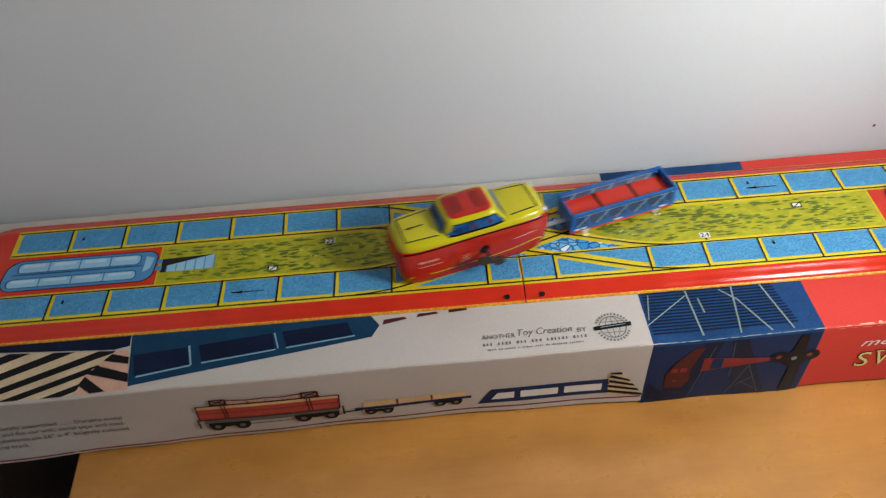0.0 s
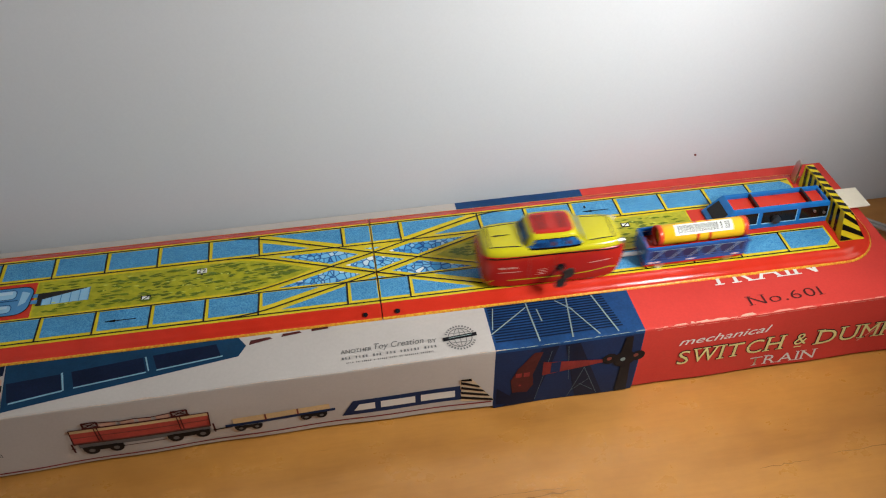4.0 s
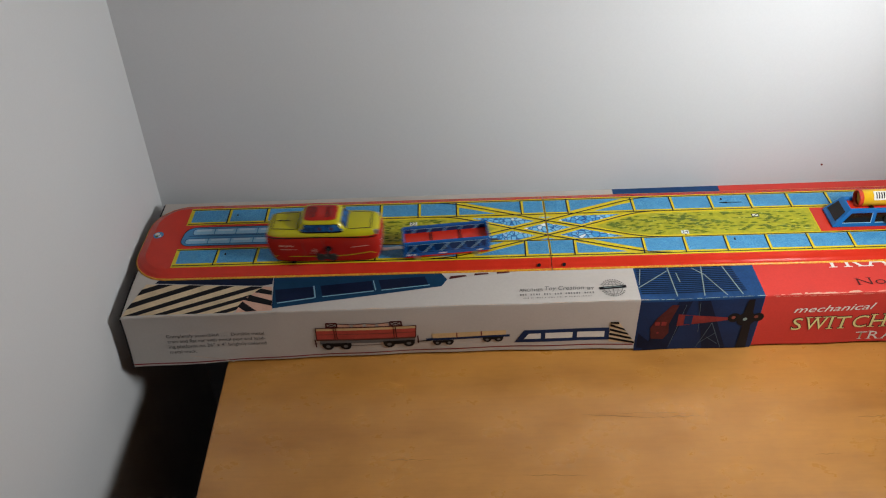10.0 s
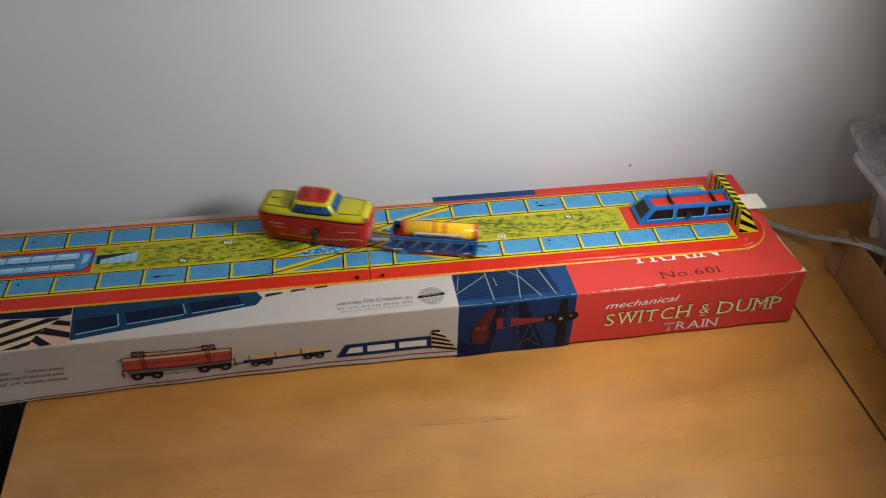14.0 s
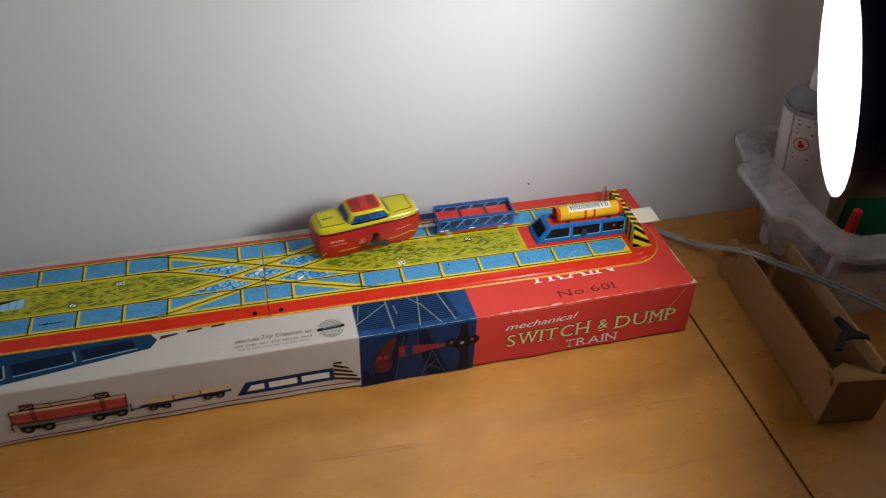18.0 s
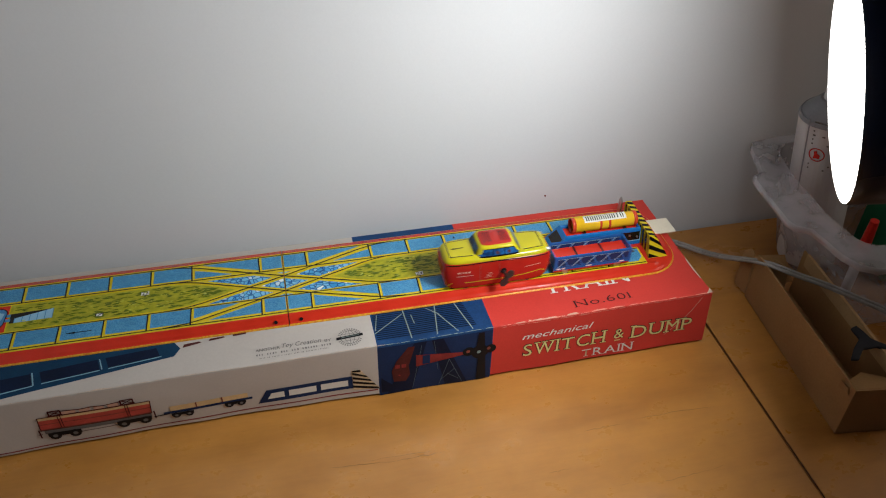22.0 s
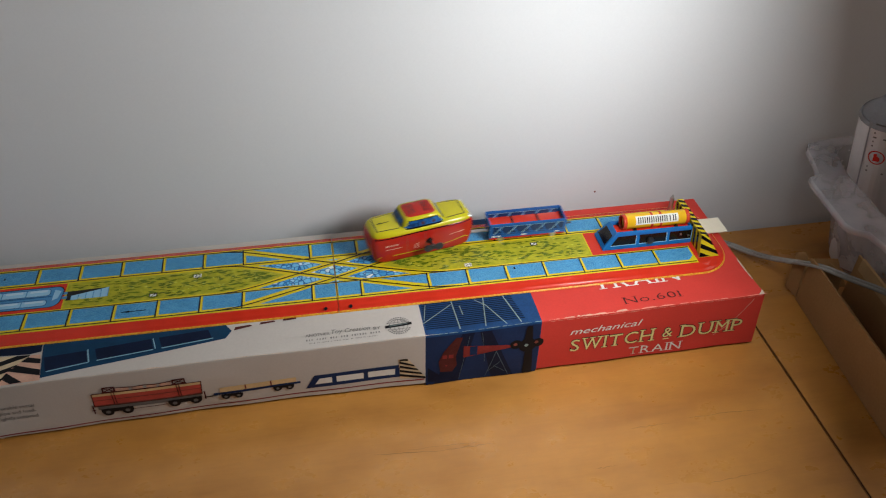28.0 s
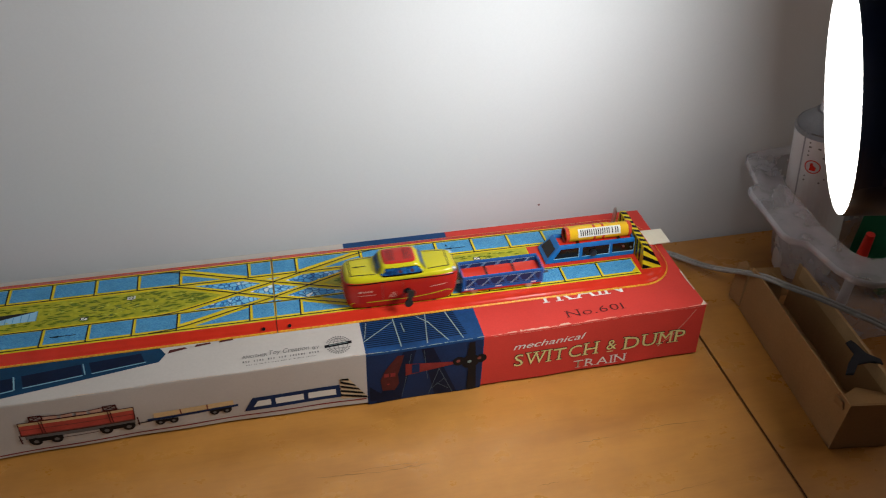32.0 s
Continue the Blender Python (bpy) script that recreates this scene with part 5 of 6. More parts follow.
part("hood_outline", flat(strip(rounded_line(0.0212, 0.0376, 0.0108), 0.0007), on_hood()), T_BLACK, car)
part("trunk_outline", flat(strip(rounded_line(-0.0206, -0.0390, 0.0106), 0.0007), on_hood()), T_BLACK, car)
part("trunk_arrow", flat(strip([(-0.0350, 0.0), (-0.0310, 0.0), (-0.0262, 0.0)], 0.0008) + [[(-0.0368, 0.0), (-0.0330, -0.0011), (-0.0330, 0.0011)]], on_hood(0.0004)), T_BLACK, car)
for x in (-0.026, 0.026):
    for s in (-1, 1):
        part("wheel", rod((x, s * 0.0095, 0.0042), (x, s * 0.0125, 0.0042), 0.0042, n=20), DARK_STEEL, car, "small dark tin wheel")
part("key_hole", rod((0.0042, -CAR_W + 0.001, 0.0165), (0.0042, -CAR_W - 0.0003, 0.0165), 0.0027, n=18), INK, car, "dark hole for the key")
key_shape = rod((0, 0.002, 0), (0, -0.0075, 0), 0.0011, n=10)
for lobe in (-1, 1):
    prism([(lobe * (0.0046 + 0.0038 * math.cos(a * math.pi / 8)), 0.0032 * math.sin(a * math.pi / 8)) for a in range(16)], -0.0102, -0.0092, "y", bm=key_shape)
block((-0.0020, -0.0105, -0.0016), (0.0020, -0.0074, 0.0016), 0.0004, bm=key_shape)
key = part("winding_key", key_shape, KEY_STEEL, car, "dull dark steel winding key")

# ---- the wagon ----
wagon = empty("flat_wagon", "small blue tin flat wagon with a red bed", "toy wagon")
WL, WW, WH = 0.0333, 0.0098, 0.0184
part("chassis", block((-WL, -WW + 0.0006, 0.0022), (WL, WW - 0.0006, 0.0048), 0.0004), T_RED, wagon, "red lower frame")
part("bed", block((-WL + 0.0008, -WW + 0.0008, 0.0115), (WL - 0.0008, WW - 0.0008, 0.0125)), T_RED, wagon, "red bed")


def side_wall(s):
    flare = lambda z: WW + (z - 0.006) * 0.04
    pts = [(flare(0.0044), 0.0044), (flare(WH), WH), (flare(WH) - 0.0009, WH + 0.0004), (flare(WH) - 0.0013, WH - 0.0004), (flare(0.0044) - 0.0009, 0.0044)]
    return prism([(s * y, z) for y, z in pts], -WL, WL, "x")


for s in (-1, 1):
    wall = part("side_panel", side_wall(s), WAGON_BLUE, wagon, "blue printed girder side")
    outer = lambda u, z, s=s: (u, s * (WW + (z - 0.006) * 0.04 + 0.0004), z)
    for e in (0.0, -0.0013):
        face = lambda u, z, lift, s=s, e=e: (u, s * (WW + (z - 0.006) * 0.04 + (e + lift if e == 0.0 else e - lift)), z)
        part("girder_panel", flat([rect(-WL + 0.0022, 0.0078, WL - 0.0022, WH - 0.0018)], lambda u, z: face(u, z, 0.00015)), T_NIGHT, wall, "dark printed panel")
        part("girder_print", flat([q for i in range(5) for q in strip([(-WL + 0.0118 + i * 0.0124, 0.0080), (-WL + 0.0072 + i * 0.0124, WH - 0.0018)], 0.0013)] + strip([(-WL + 0.0022, 0.0090), (WL - 0.0022, 0.0090)], 0.0007), lambda u, z: face(u, z, 0.0003)), WAGON_BLUE, wall, "blue printed struts")
        part("girder_print", flat([q for i in range(5) for q in strip([(-WL + 0.0030 + i * 0.0124, 0.0082), (-WL + 0.0105 + i * 0.0124, WH - 0.0020)], 0.0008)] + strip([(-WL + 0.0022, WH - 0.0020), (WL - 0.0022, WH - 0.0020)], 0.0004), lambda u, z: face(u, z, 0.00045)), INK_TEAL_LIGHT, wall, "pale printed girders")
    part("lettering_bars", flat([rect(-0.0315, 0.0054, -0.0285, 0.0070), rect(-0.0270, 0.0054, -0.0245, 0.0070), rect(-0.0060, 0.0056, -0.0010, 0.0068), rect(0.0240, 0.0056, 0.0280, 0.0068)], outer), T_WHITE, wall)["kind"] = "stuff"
for s in (-1, 1):
    part("end_panel", block((s * WL - 0.0006, -WW, 0.0044), (s * WL + 0.0006, WW, WH - 0.0004), 0.0003), WAGON_BLUE, wagon, "blue end panel")
for x in (-0.0115, 0.0115):
    part("bed_band", block((x - 0.0007, -WW + 0.001, 0.0125), (x + 0.0007, WW - 0.001, 0.0131)), T_BLACK, wagon)
for x in (-0.0235, 0.0225):
    for s in (-1, 1):
        wheel = part("wheel", rod((x, s * 0.0078, 0.0026), (x, s * 0.0094, 0.0026), 0.0026, n=18), STEEL, wagon, "small bare tin wheel")
part("hitch", block((-WL - 0.0180, -0.0016, 0.0058), (-WL + 0.002, 0.0016, 0.0066), 0.0003), STEEL, wagon, "steel coupling strip")
part("hitch", block((WL - 0.002, -0.0012, 0.0058), (WL + 0.0085, 0.0012, 0.0064), 0.0003), DARK_STEEL, wagon, "steel coupling strip")

# ---- the tin pipe that is loaded and dumped ----
PIPE_R, PIPE_L = 0.0064, 0.0296
pipe = empty("tin_pipe", "yellow tin pipe with red ends and white labels", "toy pipe")


def tube(x0, x1, r_out, r_in, n=28):
    bm = bmesh.new()
    rings = []
    for x, r in ((x0, r_in), (x0, r_out - 0.0002), (x0 + 0.0002, r_out), (x1 - 0.0002, r_out), (x1, r_out - 0.0002), (x1, r_in)):
        rings.append([bm.verts.new((x, r * math.cos(2 * math.pi * i / n), r * math.sin(2 * math.pi * i / n))) for i in range(n)])
    for a, b in zip(rings, rings[1:] + rings[:1]):
        for i in range(n):
            bm.faces.new((a[i], a[(i + 1) % n], b[(i + 1) % n], b[i])).smooth = True
    return bm


part("tube", tube(-PIPE_L + 0.003, PIPE_L - 0.003, PIPE_R, PIPE_R - 0.0007), PIPE_YELLOW, pipe)
for s in (-1, 1):
    part("end_ring", tube(min(s * PIPE_L, s * (PIPE_L - 0.0032)), max(s * PIPE_L, s * (PIPE_L - 0.0032)), PIPE_R + 0.00025, PIPE_R - 0.0007), PIPE_RED, pipe, "red end ring")
    part("band", tube(s * 0.0040 - 0.0011, s * 0.0040 + 0.0011, PIPE_R + 0.00015, PIPE_R - 0.0003), PIPE_RED, pipe, "red band")


def on_pipe(phase, e):
    def place(u, v):
        a = phase + v / PIPE_R
        return (u, -(PIPE_R + e) * math.sin(a), (PIPE_R + e) * math.cos(a))
    return place


for phase in (0.0, math.pi):
    patch = [rect(-0.0190 + 0.038 * i / 6, -0.0037 + 0.0074 * j / 4, -0.0190 + 0.038 * (i + 1) / 6, -0.0037 + 0.0074 * (j + 1) / 4) for i in range(6) for j in range(4)]
    lab = part("paper_label", flat(patch, on_pipe(phase, 0.0003)), T_WHITE, pipe, "white label")
    marks = [rect(-0.0172 + i * 0.0039 + k, -0.0024 + 0.0024 * j, -0.0172 + i * 0.0039 + k + 0.0009, 0.0024 * j) for i in range(9) for k in ((0.0, 0.0019) if i != 7 else (0.0009,)) for j in range(2)]
    tagged(part("lettering_bars", flat(marks, on_pipe(phase, 0.0005)), INK, lab), kind="stuff")

# ---- clutter at the lamp end of the desk ----
kraft = empty("open_carton", "long narrow brown cardboard tray, open on top", "carton")
C0, C1, C2, C3 = Vector((0.7340, -0.1130)), Vector((0.7800, -0.1190)), Vector((0.7925, 0.0420)), Vector((0.7475, 0.0455))
TRAY_H = 0.0492


def card_wall(a, b, h0, h1, thick=0.0016, z0=0.0008):
    d = (b - a).normalized()
    nrm = Vector((-d.y, d.x)) * thick
    bm = bmesh.new()
    low = [bm.verts.new((p.x, p.y, z0)) for p in (a, b, b + nrm, a + nrm)]
    top = [bm.verts.new((p.x, p.y, z)) for p, z in ((a, h0), (b, h1), (b + nrm, h1), (a + nrm, h0))]
    bm.faces.new(low[::-1]), bm.faces.new(top)
    for i in range(4):
        bm.faces.new((low[i], low[(i + 1) % 4], top[(i + 1) % 4], top[i]))
    return bm


part("tray_floor", prism([C0, C1, C2, C3], 0.0002, 0.0016), KRAFT, kraft)
part("tray_wall", card_wall(C3, C0, TRAY_H, TRAY_H), KRAFT, kraft)
part("tray_wall", card_wall(C0, C1, TRAY_H, TRAY_H - 0.001), KRAFT, kraft)
part("tray_wall", card_wall(C1, C2, TRAY_H - 0.001, TRAY_H), KRAFT, kraft)


def card_flap(pts, at):
    """A loose flap of card: an outline of (u, v), lifted up and turned by a pose."""
    bm = prism(pts, -0.0007, 0.0007, "y", 0.0002)
    bm.transform(at)
    return bm


part("end_flap", card_flap([(0, 0), (0.044, 0), (0.042, 0.026), (0.003, 0.028)], pose(C3.x, C3.y, 0.012, -52, 0, -4)), KRAFT, kraft)
part("end_flap", card_flap([(0, 0), (0.014, 0.004), (0.013, 0.040), (0.005, 0.046), (0.001, 0.043)], pose(C3.x + 0.0005, C3.y + 0.001, 0.002, 4, 6, 104)), KRAFT, kraft)
part("end_flap", card_flap([(0, 0), (0.020, 0.001), (0.016, 0.020), (0.002, 0.022)], pose(C3.x + 0.003, C3.y - 0.012, 0.030, -18, 0, -62)), KRAFT, kraft)
part("inner_flap", card_flap([(0.001, 0), (0.041, 0), (0.036, 0.022), (0.025, 0.034), (0.018, 0.028), (0.005, 0.018)], pose(C0.x + 0.003, C0.y + 0.003, TRAY_H - 0.003, -118, 0, -8)), KRAFT, kraft)
part("corner_flap", card_flap([(0, 0), (0.010, 0), (0.008, 0.006), (0, 0.007)], pose(C0.x - 0.0010, C0.y + 0.014, TRAY_H - 0.009, 4, 0, -84)), KRAFT, kraft)
part("tray_rim", card_wall(C1 + Vector((0.0004, 0.012)), C2 + Vector((0.0004, -0.006)), TRAY_H + 0.0004, TRAY_H + 0.0004, 0.0026, TRAY_H - 0.012), LIT_KRAFT, kraft, "folded rim coloured paler as if lit")
clip = prism([(-0.022, -0.0115), (-0.016, -0.0135), (-0.006, -0.006), (0.006, -0.0070), (0.0135, -0.0120), (0.0150, -0.0070), (0.0080, 0.0010), (0.0075, 0.0090), (0.0060, 0.0160), (0.0000, 0.0150), (-0.0010, 0.0040), (-0.0110, -0.0020)], 0, 0.0024, "z", 0.0005)
clip.transform(pose(0.7700, -0.0710, 0.0490, 4, 0, 6))
thing("black_clip", clip, DARK_STUFF, "small black plastic clip on the carton tray", "clip")

strap = block((0.8130, -0.0975, 0.0), (0.8800, -0.0770, 0.0050), 0.0015)
thing("black_strap", strap, DARK_STUFF, "flat black plastic strap lying on the desk", "strap")

BIN_Z = 0.109
# the rim seen from above, from the back corner round the grip to the front and back again: outer edge, then inner edge
BIN_OUT = [(0.800, 0.1400), (0.7770, 0.1350), (0.7700, 0.1240), (0.7640, 0.1020), (0.7590, 0.0870), (0.7500, 0.0840), (0.7470, 0.0760), (0.7440, 0.0450), (0.7415, 0.0180), (0.7440, 0.0100), (0.7540, 0.0040), (0.7560, -0.0100), (0.7580, -0.0300), (0.7640, -0.0440), (0.7760, -0.0510), (0.8000, -0.0530), (0.9000, -0.0560), (1.0800, -0.0600), (1.0800, 0.1460)]
BIN_IN = [(0.806, 0.1260), (0.7960, 0.1230), (0.7915, 0.1140), (0.7870, 0.1000), (0.7840, 0.0880), (0.7820, 0.0800), (0.7810, 0.0700), (0.7790, 0.0450), (0.7770, 0.0250), (0.7770, 0.0150), (0.7780, 0.0050), (0.7790, -0.0060), (0.7800, -0.0150), (0.7840, -0.0220), (0.7920, -0.0265), (0.8080, -0.0280), (0.9000, -0.0310), (1.0600, -0.0340), (1.0600, 0.1300)]
BIN_LOW = [(0.8260, 0.1120), (0.8200, 0.1090), (0.8170, 0.1030), (0.8150, 0.0950), (0.8140, 0.0860), (0.8130, 0.0790), (0.8125, 0.0700), (0.8120, 0.0450), (0.8120, 0.0260), (0.8120, 0.0180), (0.8120, 0.0110), (0.8120, 0.0030), (0.8130, -0.0040), (0.8160, -0.0090), (0.8220, -0.0120), (0.8350, -0.0130), (0.9000, -0.0140), (1.0400, -0.0160), (1.0400, 0.1150)]


def bin_skin(rings, floor_too):
    """A closed wall through rings of outline and height."""
    bm = bmesh.new()
    vs = [[bm.verts.new((x, y, z)) for x, y in ring] for ring, z in rings]
    for a, b in zip(vs, vs[1:]):
        for i in range(len(a)):
            bm.faces.new((a[i], a[(i + 1) % len(a)], b[(i + 1) % len(a)], b[i])).smooth = True
    if floor_too:
        bm.faces.new(vs[0][::-1])
    return bm


def between(a, b, k):
    return [(p[0] + (q[0] - p[0]) * k, p[1] + (q[1] - p[1]) * k) for p, q in zip(a, b)]


storage = empty("storage_bin", "frosted clear plastic storage bin with a wide lip", "bin")
part("bin_body", bin_skin([(BIN_LOW, 0.001), (between(BIN_LOW, BIN_IN, 0.10), 0.006), (between(BIN_LOW, BIN_IN, 0.55), 0.060), (BIN_IN, BIN_Z - 0.012), (BIN_IN, BIN_Z)], True), BIN_PLASTIC, storage)
part("lip", bin_skin([(BIN_IN, BIN_Z), (between(BIN_IN, BIN_OUT, 0.08), BIN_Z + 0.0012), (between(BIN_IN, BIN_OUT, 0.88), BIN_Z + 0.0004), (BIN_OUT, BIN_Z - 0.0008)], False), LIP_PLASTIC, storage, "wide milky lip with a grip")
part("lip_edge", bin_skin([(BIN_OUT, BIN_Z - 0.0008), (between(BIN_IN, BIN_OUT, 1.04), BIN_Z - 0.0014), (between(BIN_IN, BIN_OUT, 1.05), BIN_Z - 0.0060), (between(BIN_IN, BIN_OUT, 1.01), BIN_Z - 0.0062)], False), EDGE_PLASTIC, storage, "pale downturned edge of the lip")
can = empty("spray_can", "white and grey spray can leaning in the bin", "spray can")
can.matrix_basis = pose(0.8370, 0.088, 0.0065, 0, -9.6, 0)
part("can_body", rod((0, 0, 0.000), (0, 0, 0.156), 0.0270, n=40), CAN_WHITE, can)
part("can_seam", rod((0, 0, 0.156), (0, 0, 0.1590), 0.0278, 0.0262, n=40), CAN_GREY, can, "grey rolled rim")
part("can_dome", rod((0, 0, 0.1590), (0, 0, 0.172), 0.0250, 0.0120, n=40), CAN_GREY, can, "grey domed top")
part("can_nozzle", rod((0, 0, 0.172), (0, 0, 0.189), 0.0100, 0.0085, n=20), CAN_WHITE, can, "white nozzle cap")


def on_can(u, z, e=0.0003):
    a = -math.pi / 2 - 0.85 + u / 0.0270
    return ((0.0270 + e) * math.cos(a), (0.0270 + e) * math.sin(a), z)


part("can_stripe", flat([rect(-0.0135, 0.010, -0.0120, 0.162)], on_can), CAN_GREY, can)
part("lettering_bars", flat([rect(-0.008, 0.114 + i * 0.0042, -0.008 + 0.014 + 0.004 * math.sin(i * 2.1), 0.1155 + i * 0.0042) for i in range(12) if not 1 < i < 6], on_can), INK_GREY, can)
hazard = circle(-0.0020, 0.130, 0.0062, 24)
part("warning_ring", flat(strip(hazard + hazard[:1], 0.0010), lambda u, z: on_can(u, z, 0.0005)), RED_PLASTIC, can, "red warning ring")
part("warning_blob", flat([[(-0.0045, 0.126), (0.0005, 0.1265), (0.0010, 0.130), (-0.0015, 0.1315), (-0.0020, 0.1340), (-0.0045, 0.1330), (-0.0040, 0.130)]], lambda u, z: on_can(u, z, 0.0005)), RED_PLASTIC, can)
pen = empty("marker_pen", "marker pen with a red cap in the bin", "marker")
pen.matrix_basis = pose(0.8370, 0.026, 0.0035, 4, -5, 0)
part("pen_body", rod((0, 0, 0), (0, 0, 0.058), 0.0045, n=18), CAN_WHITE, pen)
part("pen_cap", rod((0, 0, 0.058), (0, 0, 0.090), 0.0050, 0.0036, n=18), RED_PLASTIC, pen, "red cap")
thing("green_tub", block((0.880, 0.030, 0.0035), (0.940, 0.085, 0.088), 0.006, 3), GREEN_PLASTIC, "dark green plastic tub in the bin", "tub")
thing("dark_tool_case", block((0.948, 0.010, 0.0035), (1.000, 0.110, 0.098), 0.008, 3), DARK_STUFF, "dark plastic case in the bin", "case")

cord = bpy.data.curves.new("power_cord", "CURVE")
cord.dimensions, cord.bevel_depth, cord.bevel_resolution = "3D", 0.0016, 4
trail = ((0.640, 0.1475, 0.003), (0.700, 0.1440, 0.003), (0.7220, 0.1260, 0.004), (0.7370, 0.0960, 0.010), (0.7440, 0.0640, 0.030), (0.7470, 0.0330, 0.0515), (0.7610, 0.0110, 0.0525), (0.7790, -0.0040, 0.0520), (0.7920, -0.0180, 0.050), (0.8120, -0.0370, 0.048), (0.8350, -0.0600, 0.042), (0.90, -0.13, 0.012), (0.955, -0.20, 0.004), (0.99, -0.24, 0.006))
for side in (-0.0019, 0.0019):
    sp = cord.splines.new("NURBS")
    sp.points.add(len(trail) - 1)
    for q, (x, y, z) in zip(sp.points, trail):
        q.co = (x + side, y + side * 0.5, z, 1)
    sp.order_u, sp.use_endpoint_u = 4, True
cord.materials.append(CABLE)
cord_line = bpy.data.objects.new("power_cord", cord)
scene.collection.objects.link(cord_line)
cord_mesh = bpy.data.meshes.new_from_object(cord_line.evaluated_get(bpy.context.evaluated_depsgraph_get()))
bpy.data.objects.remove(cord_line)
tagged(new("power_cord", cord_mesh), "clear grey power cord running over the carton tray", "cord")

# ---- the work lamp ----
lamp = empty("work_lamp", "large round lit work lamp with a navy shade", "lamp")
aim = LAMP_FACE.to_track_quat("Z", "Y").to_matrix().to_4x4()
seat = Matrix.Translation(LAMP_AT) @ aim


def turned(profile, n=56):
    """A shape turned round the lamp's axis: pairs of radius and distance along it."""
    bm = bmesh.new()
    rings = [[bm.verts.new((r * math.cos(2 * math.pi * i / n), r * math.sin(2 * math.pi * i / n), z)) for i in range(n)] for r, z in profile]
    for a, b in zip(rings, rings[1:]):
        for i in range(n):
            bm.faces.new((a[i], a[(i + 1) % n], b[(i + 1) % n], b[i])).smooth = True
    bm.transform(seat)
    return bm


R = LAMP_R
part("shade", turned([(R + 0.0001, -0.0005), (R + 0.0008, -0.0012), (R + 0.0008, -0.012), (R + 0.0004, -0.090), (R - 0.004, -0.120), (R - 0.020, -0.145), (0.030, -0.160), (0.012, -0.164), (0.0005, -0.164)]), SHADE, lamp, "glossy navy enamel shade")
part("shade_ring", turned([(R + 0.0004, -0.044), (R + 0.0014, -0.045), (R + 0.0014, -0.047), (R + 0.0004, -0.048)]), SHADE, lamp)
part("diffuser", turned([(0.0005, 0.0), (R * 0.5, 0.0), (R, 0.0), (R, -0.0012), (0.0005, -0.0012)]), DIFFUSER, lamp, "glowing white round diffuser")
tail = LAMP_AT - LAMP_FACE * 0.164
part("arm", rod(tail, (0.96, -0.245, 0.285), 0.007), DARK_STEEL, lamp)
part("post", rod((0.96, -0.245, 0.285), (0.99, -0.25, 0.012), 0.008), DARK_STEEL, lamp)
part("foot", rod((0.99, -0.25, -0.0006), (0.99, -0.25, 0.014), 0.075, 0.070, n=48), SHADE, lamp)


# ---- everything that moves ----
LANE = {"front": -0.0250, "back": 0.0264}
PUSH, PULL = 0.0830, 0.0945
DRAG = 0.012  # a pulled wagon cuts the bend by this much
SLACK = -0.0018  # it runs this much nearer the front than the car
LEGS = []


def leg(times, places, at_right, at_left):
    """One run of the car: its places along the track, and the lane it keeps at each end of the track."""
    LEGS.append((times, places, at_right, at_left))


leg((0.0, 0.5, 1.0, 1.13), (0.3085, 0.2110, 0.1045, 0.082), "back", "front")
leg((1.38, 1.5, 2.0, 2.5, 3.35), (0.082, 0.0940, 0.1990, 0.3185, 0.507), "front", "front")
leg((3.66, 4.5, 5.0, 5.5, 5.93), (0.507, 0.3470, 0.2513, 0.1575, 0.079), "front", "back")
leg((6.15, 6.5, 7.0, 7.5, 8.0, 8.19), (0.079, 0.1380, 0.2558, 0.3772, 0.4808, 0.5155), "back", "back")
leg((8.27, 8.5, 9.0, 9.5, 10.0, 10.44), (0.5155, 0.4687, 0.3610, 0.2608, 0.1623, 0.079), "back", "front")
leg((10.68, 11.0, 11.5, 12.0, 12.5, 12.60), (0.079, 0.1378, 0.2581, 0.3774, 0.4868, 0.505), "front", "front")
leg((12.94, 13.0, 13.5, 14.0, 14.5, 15.14), (0.505, 0.4965, 0.4026, 0.3000, 0.2028, 0.079), "front", "back")
leg((15.42, 15.7, 16.5, 17.0, 17.44), (0.079, 0.130, 0.3206, 0.4322, 0.5165), "back", "back")
leg((17.50, 18.0, 18.5, 19.0, 19.5, 19.72), (0.5155, 0.4211, 0.3156, 0.2183, 0.1168, 0.079), "back", "front")
leg((19.92, 20.0, 20.5, 21.0, 21.5, 22.02), (0.079, 0.0885, 0.1779, 0.3030, 0.4026, 0.507), "front", "front")
leg((22.40, 22.5, 23.0, 23.5, 24.0, 24.5, 24.78), (0.506, 0.4861, 0.3874, 0.2967, 0.2050, 0.1213, 0.083), "front", "back")
leg((24.90, 25.0, 25.5, 26.0, 26.5, 27.20), (0.085, 0.0985, 0.1798, 0.2926, 0.3851, 0.5155), "back", "back")
leg((27.42, 28.5, 29.0, 29.5, 29.92), (0.5155, 0.3163, 0.2332, 0.1515, 0.088), "back", "front")
leg((30.12, 30.5, 31.0, 31.5, 32.0), (0.088, 0.1552, 0.2580, 0.3455, 0.4331), "front", "front")


def car_at(t):
    """Where the car's middle is at t, and the leg that it runs."""
    here = LEGS[0]
    for one in LEGS:
        if t >= one[0][0] - 1e-6:
            here = one
    times, places = here[0], here[1]
    for i in range(len(times) - 1):
        if t <= times[i + 1]:
            k = max(0.0, (t - times[i]) / (times[i + 1] - times[i]))
            return places[i] + (places[i + 1] - places[i]) * k, here
    return places[-1], here


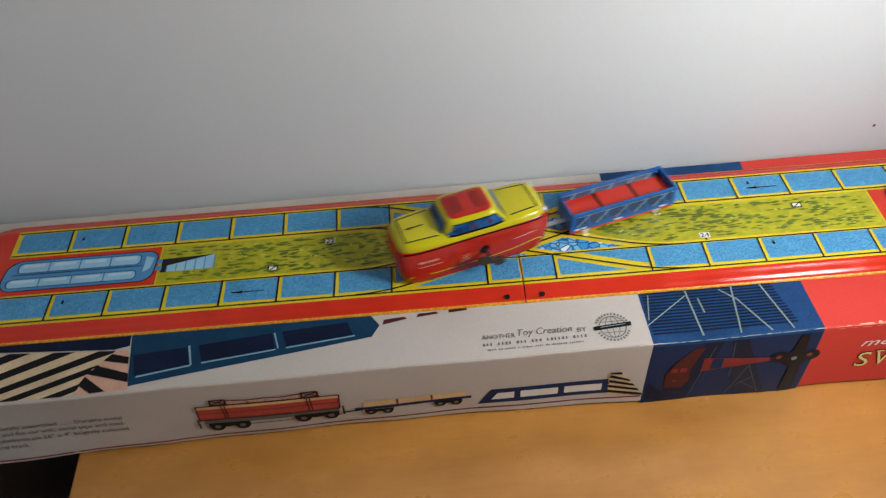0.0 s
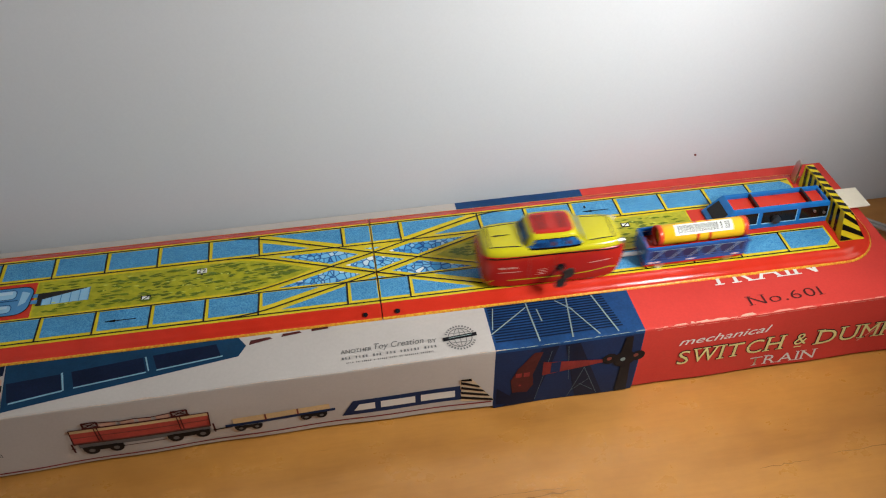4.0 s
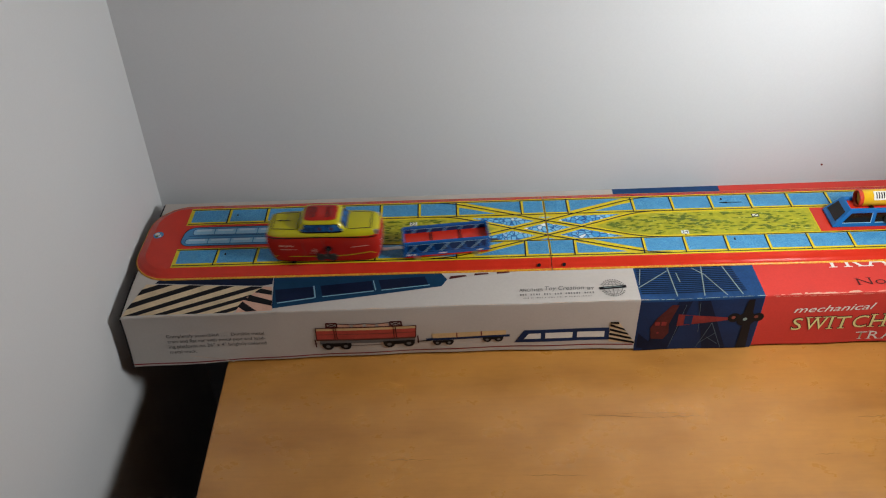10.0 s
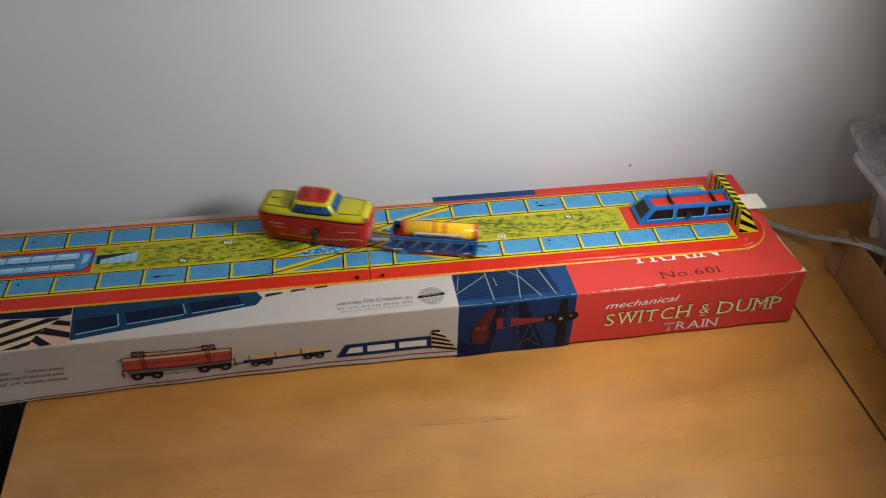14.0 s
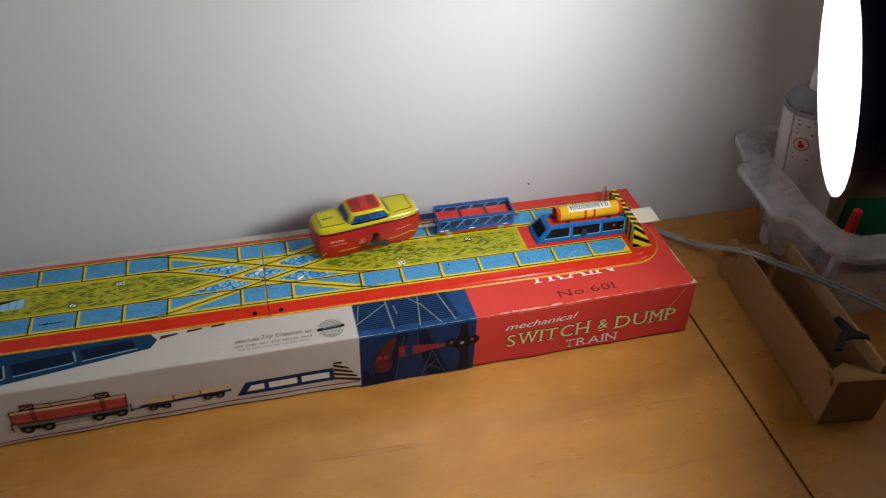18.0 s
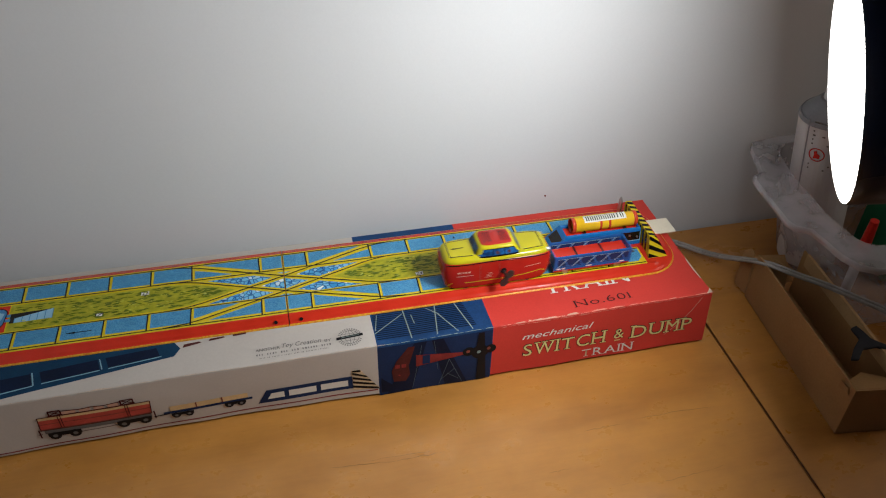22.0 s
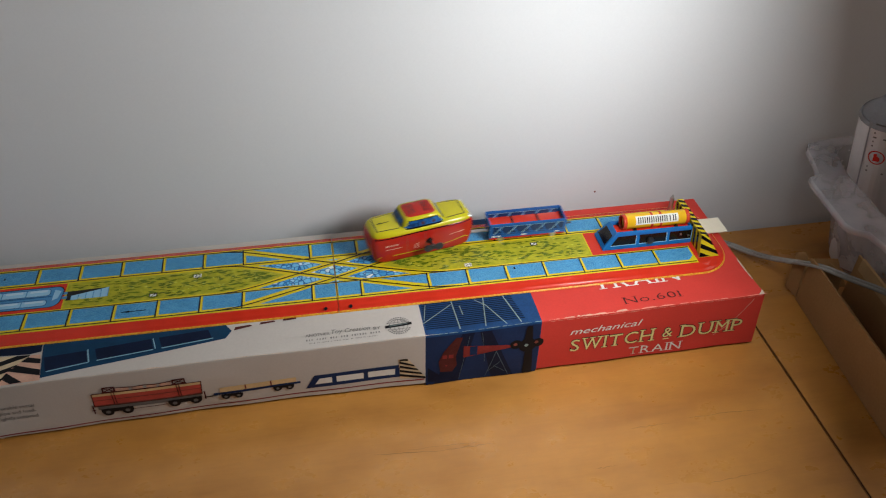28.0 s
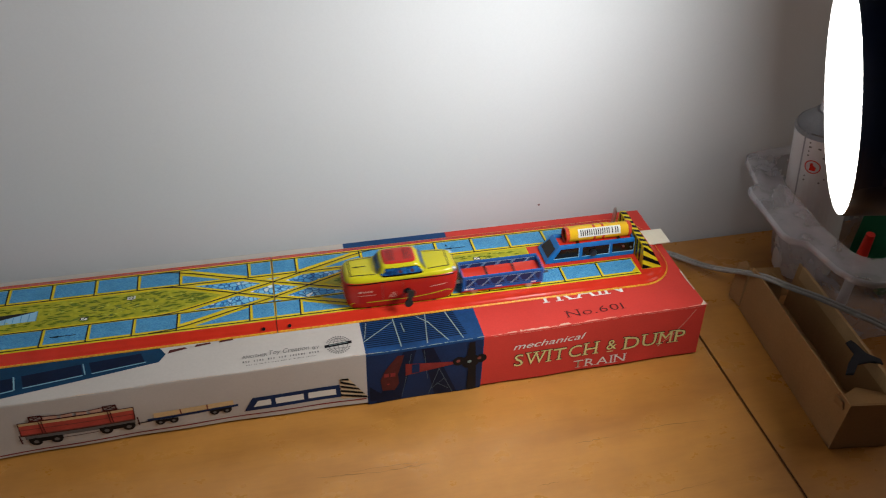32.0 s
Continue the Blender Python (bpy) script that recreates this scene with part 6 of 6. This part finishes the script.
def lane_y(x, run):
    a, b = LANE[run[2]], LANE[run[3]]
    hi, lo = (0.440, 0.215) if run[2] == "front" else (0.462, 0.218)
    k = max(0.0, min(1.0, (hi - x) / (hi - lo)))
    return 0.0825 - 0.005 * (x - 0.3365) + 0.020 * max(0.0, 0.30 - x) + a + (b - a) * (3 * k * k - 2 * k ** 3)


def heading(x, run, reach):
    return math.degrees(math.atan2(lane_y(x + reach, run) - lane_y(x - reach, run), 2 * reach))


# where the pipe lies: on the wagon (w) or the dock (d), from when to when, and how its label is turned
PIPE_STAGES = (("d", -1, 3.44, -40), ("w", 3.66, 8.22, -207), ("d", 8.42, 12.64, -398), ("w", 12.92, 17.46, -648), ("d", 17.66, 22.16, -732), ("w", 22.40, 27.24, -932), ("d", 27.44, 40, -1132))
DOCK_PIPE = (0.6105, 0.0822, TOP_Z + DH - 0.0030 + PIPE_R)


def pipe_pose(t, wx, wy, wyaw):
    c, s = math.cos(math.radians(wyaw)), math.sin(math.radians(wyaw))
    on_wagon = Vector((wx + 0.0040 * c, wy + 0.0040 * s, TOP_Z + 0.0134 + PIPE_R))
    on_dock_at = Vector(DOCK_PIPE)
    for (w0, a0, b0, r0), (_, a1, _, r1) in zip(PIPE_STAGES, PIPE_STAGES[1:] + PIPE_STAGES[-1:]):
        if a0 <= t <= b0:
            p = on_wagon if w0 == "w" else on_dock_at
            return pose(p.x, p.y, p.z, -r0, 0, wyaw if w0 == "w" else -0.4)
        if b0 < t < a1:
            k = (t - b0) / (a1 - b0)
            p, q = (on_wagon, on_dock_at) if w0 == "w" else (on_dock_at, on_wagon)
            m = p.lerp(q, k)
            turn = r0 + (r1 - r0) * k
            return pose(m.x, m.y, m.z + 0.0075 * math.sin(math.pi * k), -turn, 0, 0)
    return pose(*on_dock_at)


def motions():
    car_rows, wagon_rows, pipe_rows, key_rows = [], [], [], []
    gap, last = PULL, None
    for i in range(641):
        t = i * 0.05
        x, run = car_at(t)
        x += 0.0135 * (x - 0.36)
        if last is not None:
            gap = max(PUSH, min(PULL, gap - (x - last)))
            if abs(x - last) < 1e-5 and x < 0.2:
                gap = max(PUSH, gap - 0.0060)
        last = x
        yaw = heading(x, run, 0.022)
        bend = (lane_y(x + gap, run) - lane_y(x, run)) / gap
        wx = x + gap / math.sqrt(1 + bend * bend)
        cut = DRAG * (gap - PUSH) / (PULL - PUSH) if run[2] == "back" else 0.0
        wy, wyaw = lane_y(wx - cut, run) + SLACK, heading(wx - cut, run, 0.022)
        if i % 2 == 0:
            car_rows.append((t, pose(x, lane_y(x, run), TOP_Z, 0, 0, yaw)))
            wagon_rows.append((t, pose(wx, wy, TOP_Z, 0, 0, wyaw)))
            key_rows.append((t, pose(0.0042, -CAR_W, 0.0165, 0, 20 + 26 * i, 0)))
        pipe_rows.append((t, pipe_pose(t, wx, wy, wyaw)))
    walk(car, car_rows)
    walk(wagon, wagon_rows)
    walk(pipe, pipe_rows)
    walk(key, key_rows)


motions()
